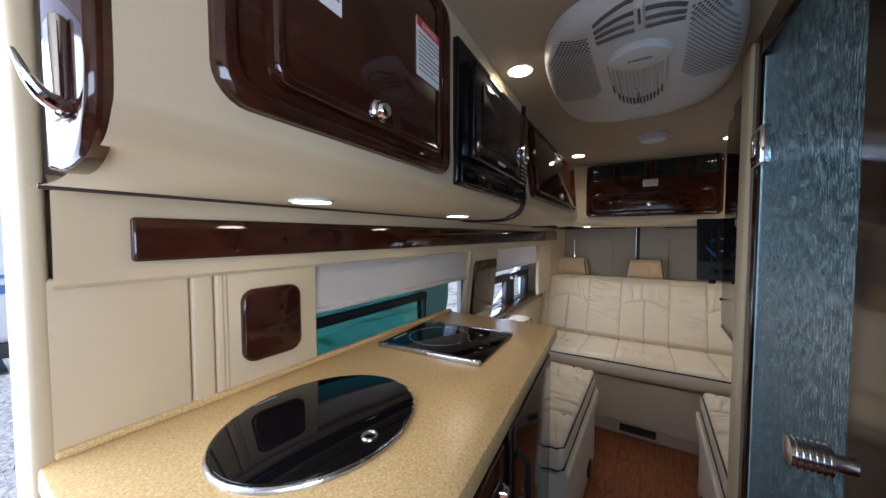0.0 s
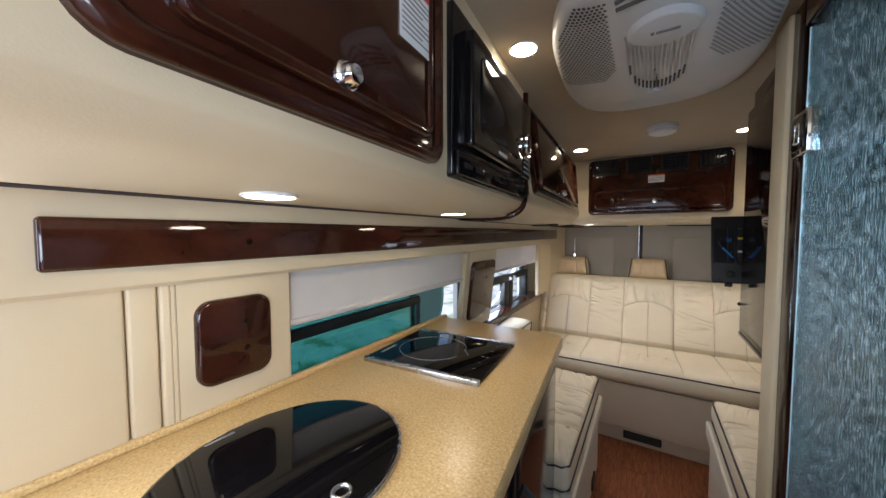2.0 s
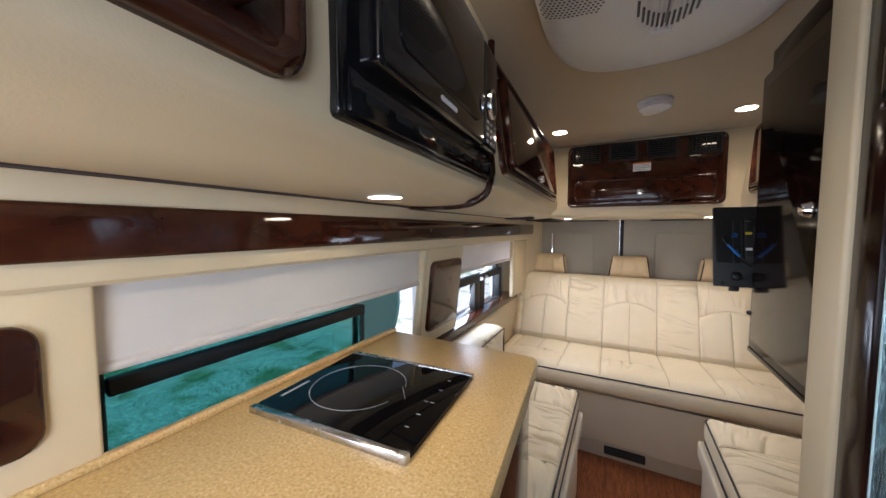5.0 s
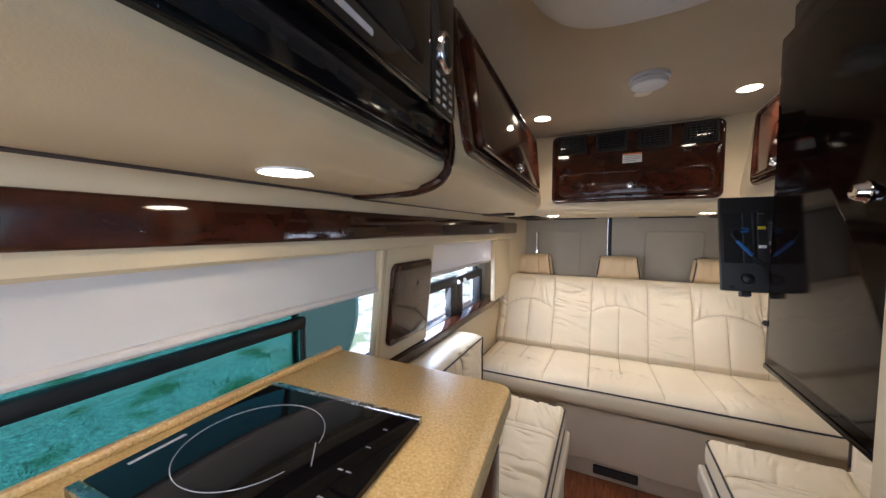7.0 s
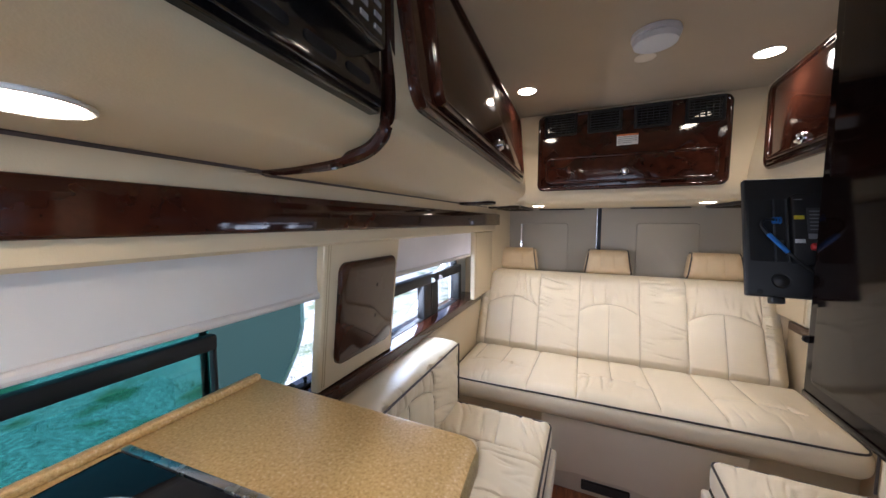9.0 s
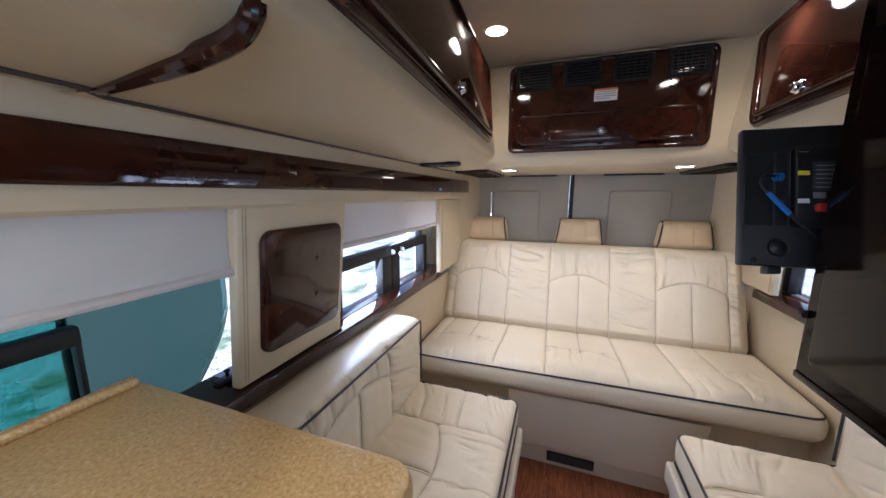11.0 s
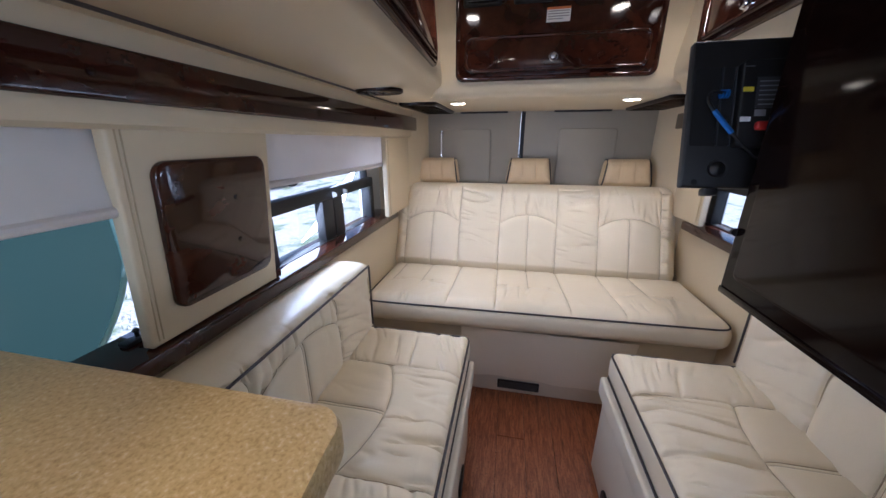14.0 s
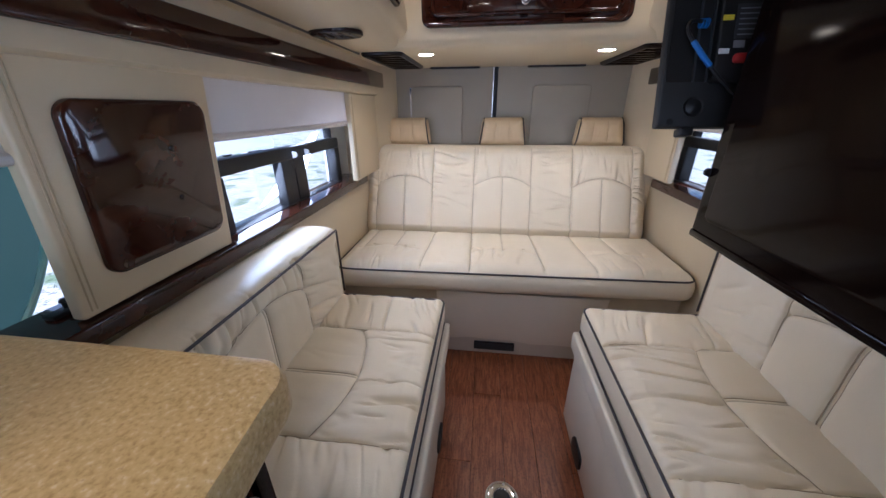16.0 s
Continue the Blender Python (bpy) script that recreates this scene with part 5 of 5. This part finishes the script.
# no recess is cut: a blacker plate carries the shade of the bay
part("connector_bay", slab("y", outline(0.007, 0.071, 0.076, 0.214, 0.004, 3), 0.002, -0.0012), mat("recess_shade_black", (0.003, 0.003, 0.003), 0.7), tv, "connector bay, its shaded recess drawn as a darker plate", m=TT)
for u in (0.049, 0.070):
    part("bay_rib", box(u - 0.0012, u + 0.0012, -0.006, 0.002, 0.076, 0.214), GREY_PLASTIC, tv, m=TT)
for v in (0.162, 0.112):
    part("socket", box(0.056, 0.062, -0.008, 0.0, v, v + 0.010, 0.001), GREY_PLASTIC, tv, m=TT)
part("speaker_cone", lathe((0.058, 0.0, 0.035), [(0.017, 0.004), (0.017, -0.002), (0.013, -0.001), (0.006, -0.004), (0.002, -0.005)], 24, "y"), BLACK, tv, m=TT)
# blacker disc on the shell for the shade in the hole
part("screw_hole", lathe((0.022, 0.0, 0.010), [(0.0055, 0.003), (0.0055, -0.0008), (0.001, -0.001)], 14, "y"), bpy.data.materials["recess_shade_black"], tv, m=TT)
part("bracket", box(0.040, 0.062, -0.004, 0.02, -0.014, 0.0, 0.003), BLACK, tv, m=TT)
part("rating_tick", box(0.077, 0.090, -0.0168, -0.016, 0.2085, 0.2098), INK, tv, m=TT)
part("yellow_tag", box(0.076, 0.092, -0.0172, -0.016, 0.166, 0.174), YELLOW, tv, "small yellow tag", m=TT)
part("white_tag", box(0.076, 0.092, -0.0172, -0.016, 0.115, 0.123), PAPER, tv, "small white tag", m=TT)
part("rating_plate", box(0.096, 0.150, -0.0170, -0.016, 0.138, 0.190), GREY_PLASTIC, tv, m=TT)
for k in range(6):
    part("print_line", box(0.100, 0.146 - 0.009 * (k % 2), -0.0174, -0.0169, 0.143 + 0.0078 * k, 0.1448 + 0.0078 * k), INK, tv, m=TT)
part("model_plate", box(0.097, 0.114, -0.0170, -0.016, 0.124, 0.135), INK, tv, m=TT)
part("red_plug", box(0.098, 0.123, -0.026, -0.014, 0.099, 0.114, 0.005, 3), RED, tv, "red plug", m=TT)
cable = spline([(0.060, -0.008, 0.164), (0.046, -0.016, 0.165), (0.026, -0.022, 0.164), (0.021, -0.024, 0.148), (0.037, -0.026, 0.122), (0.064, -0.028, 0.087), (0.086, -0.028, 0.064), (0.115, -0.026, 0.045), (0.20, -0.024, 0.030)], 6)
part("cable", tube(cable, 0.0030, 7), BLACK, tv, m=TT)
part("cable_sleeve", tube(cable[22:30], 0.0042, 8), BLUE, tv, "bright blue cable sleeve", m=TT)
for u in (0.044, 0.049, 0.054):
    part("cable_plug", tube([(u, -0.012, 0.1645), (u + 0.002, -0.012, 0.1645)], 0.0075, 12), BLUE, tv, m=TT)
part("bracket_arm", box(0.165, 0.43, -0.045, -0.016, 0.09, 0.15, 0.004), BLACK, tv, "black swing arm", m=TT)

# washroom: partition, framed rain-glass door
jamb = bmesh.new()
box(0.226, 0.2555, 1.316, 1.405, 0.0, 1.817, 0.006, 3, bm=jamb)
setting("washroom_jamb", jamb, VINYL, "beige jamb beside the washroom door", "wall")
setting("washroom_wall_rear", box(0.280, 0.90, 1.285, 1.330, 0.0, 1.817), WHITE, "white washroom partition", "wall")
setting("washroom_wall_front", box(0.262, 0.90, 0.12, 0.16, 0.0, 1.817), WHITE, "white washroom partition", "wall")
fr2 = bmesh.new()
box(0.234, 0.279, 1.251, 1.3155, 0.0, 1.817, 0.004, bm=fr2)
box(0.234, 0.279, 0.18, 1.251, 1.752, 1.817, 0.004, bm=fr2)
box(0.234, 0.261, 0.12, 0.18, 0.0, 1.817, 0.004, bm=fr2)
door_frame = setting("washroom_door_frame", fr2, WOOD_DARK, "dark glossy wood frame of the washroom door", "door")
wd = thing("washroom_door", (0.225, 0.68, 0.03), "washroom door of textured rain glass in dark wood", "door", kind="structure")
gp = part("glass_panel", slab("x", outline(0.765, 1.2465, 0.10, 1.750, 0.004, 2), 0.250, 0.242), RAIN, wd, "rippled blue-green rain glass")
part("polished_edge", box(0.2405, 0.2515, 1.2468, 1.2495, 0.104, 1.750), mat("pale_glass_edge", (0.62, 0.80, 0.82), 0.15), wd, "pale rim painted for the glow of the pane's edge of the glass")
part("lock_stile", box(0.232, 0.268, 0.185, 0.775, 0.03, 1.748, 0.004), WOOD_DARK, wd, "wide dark wood stile")
part("bottom_rail", box(0.232, 0.268, 0.775, 1.249, 0.03, 0.104, 0.004), WOOD_DARK, wd)
for z in (1.488, 0.288):
    hg = part("hinge", box(0.222, 0.2415, 1.172, 1.252, z, z + 0.086, 0.004), CHROME, wd, "square chrome glass hinge")
    part("hinge_plate", slab("x", outline(1.182, 1.242, z + 0.010, z + 0.076, 0.004, 3), 0.2225, 0.2195, 0.001), BLACK_GLOSS, hg, "dark mirror-bright hinge face")
    part("hinge_bar", rim("x", outline(1.200, 1.226, z + 0.022, z + 0.064, 0.004, 3), outline(1.204, 1.222, z + 0.026, z + 0.060, 0.002, 3), 0.2195, 0.2170), CHROME, hg)
part("handle", lathe((0.162, 0.725, 1.066), [(0.004, 0.006), (0.0165, 0.007), (0.0165, 0.040), (0.010, 0.042), (0.010, 0.062)], 20, "x"), CHROME, wd, "knurled chrome knob through the glass")
part("handle_pin", lathe((0.162, 0.725, 1.066), [(0.0055, 0.071), (0.0055, 0.11), (0.015, 0.111), (0.015, 0.14), (0.003, 0.141)], 16, "x"), CHROME, wd)
for k in range(6):
    part("knurl", lathe((0.173 + 0.0055 * k, 0.725, 1.066), [(0.0165, 0.0), (0.0180, 0.001), (0.0180, 0.003), (0.0165, 0.004)], 20, "x"), CHROME, wd)

# table socket in the floor
sock = thing("table_socket", (-0.012, 1.912, 0.0), "round chrome table-leg socket set in the floor", "socket")
part("flange", lathe((-0.012, 1.912, 0.0), [(0.055, 0.0), (0.054, 0.004), (0.045, 0.007), (0.030, 0.006), (0.026, 0.002)], 36), CHROME, sock)
part("well", lathe((-0.012, 1.912, 0.0), [(0.026, 0.0062), (0.018, 0.0066), (0.001, 0.0067)], 24), BLACK, sock)
for k in range(6):
    a = radians(60 * k + 20)
    part("screw", lathe((-0.012 + 0.044 * math.cos(a), 1.912 + 0.044 * math.sin(a), 0.006), [(0.0045, 0.0), (0.004, 0.002), (0.001, 0.0025)], 10), ALU, sock)

# ---- floor planks ----
PW, PL = 0.118, 0.92
plank = finish(box(-PW / 2 + 0.0006, PW / 2 - 0.0006, -PL / 2 + 0.0006, PL / 2 - 0.0006, -0.0045, 0.0, 0.0012, 1), "plank", FLOORWOOD)
for i in range(14):
    edge = -1.5 - PL * (0.5, 0.17, 0.83, 0.34)[i % 4]
    while edge < 3.36:
        a, b = max(edge, -1.5), min(edge + PL, 3.36)
        if b - a > 0.02:
            ob = new("plank", plank)
            ob.location = (-0.826 + PW * (i + 0.5), (a + b) / 2, 0.0)
            ob.scale.y = (b - a) / PL
            ob.parent = bed
        edge += PL

# loose stones and grass in the yard by the side window
stones = bmesh.new()
rnd = random.Random(4)
for k in range(3500):
    x, y, s = -1.1 - 4.2 * rnd.random() ** 1.3, -1.0 + 6.0 * rnd.random(), 0.008 + 0.022 * rnd.random() ** 2
    c = Vector((x, y, -0.62 + 0.3 * s))
    vs = [stones.verts.new(c + Vector((s * a * (0.7 + 0.6 * rnd.random()), s * b * (0.7 + 0.6 * rnd.random()), 0.7 * s * d))) for a, b, d in ((1, 0, 0), (0, 1, 0), (-1, 0, 0), (0, -1, 0), (0, 0, 1))]
    for i in range(4):
        stones.faces.new((vs[i], vs[(i + 1) % 4], vs[4]))
tagged(part("gravel_stones", stones, GRAVEL, smooth=0), "loose grey gravel stones in the yard", "gravel", kind="stuff")
blades = bmesh.new()
for k in range(160):
    cx, cy = -1.3 - 3.6 * rnd.random(), -0.8 + 5.6 * rnd.random()
    for j in range(14):
        x, y, h, a = cx + rnd.gauss(0, 0.07), cy + rnd.gauss(0, 0.07), 0.02 + 0.05 * rnd.random(), rnd.random() * 6.28
        w, t = Vector((0.004 * math.cos(a), 0.004 * math.sin(a), 0)), Vector((0.02 * math.sin(a), 0.02 * math.cos(a), h))
        p = Vector((x, y, -0.62))
        blades.faces.new([blades.verts.new(q) for q in (p - w, p + w, p + t)])
GRASS = textured("grass_blades", [(0.3, (0.05, 0.10, 0.02)), (0.7, (0.10, 0.17, 0.05))], 3.0, (0.6, 0.8), 0.0)
tagged(part("grass", blades, GRASS, smooth=0), "short green grass tufts between the gravel", "grass", kind="stuff")
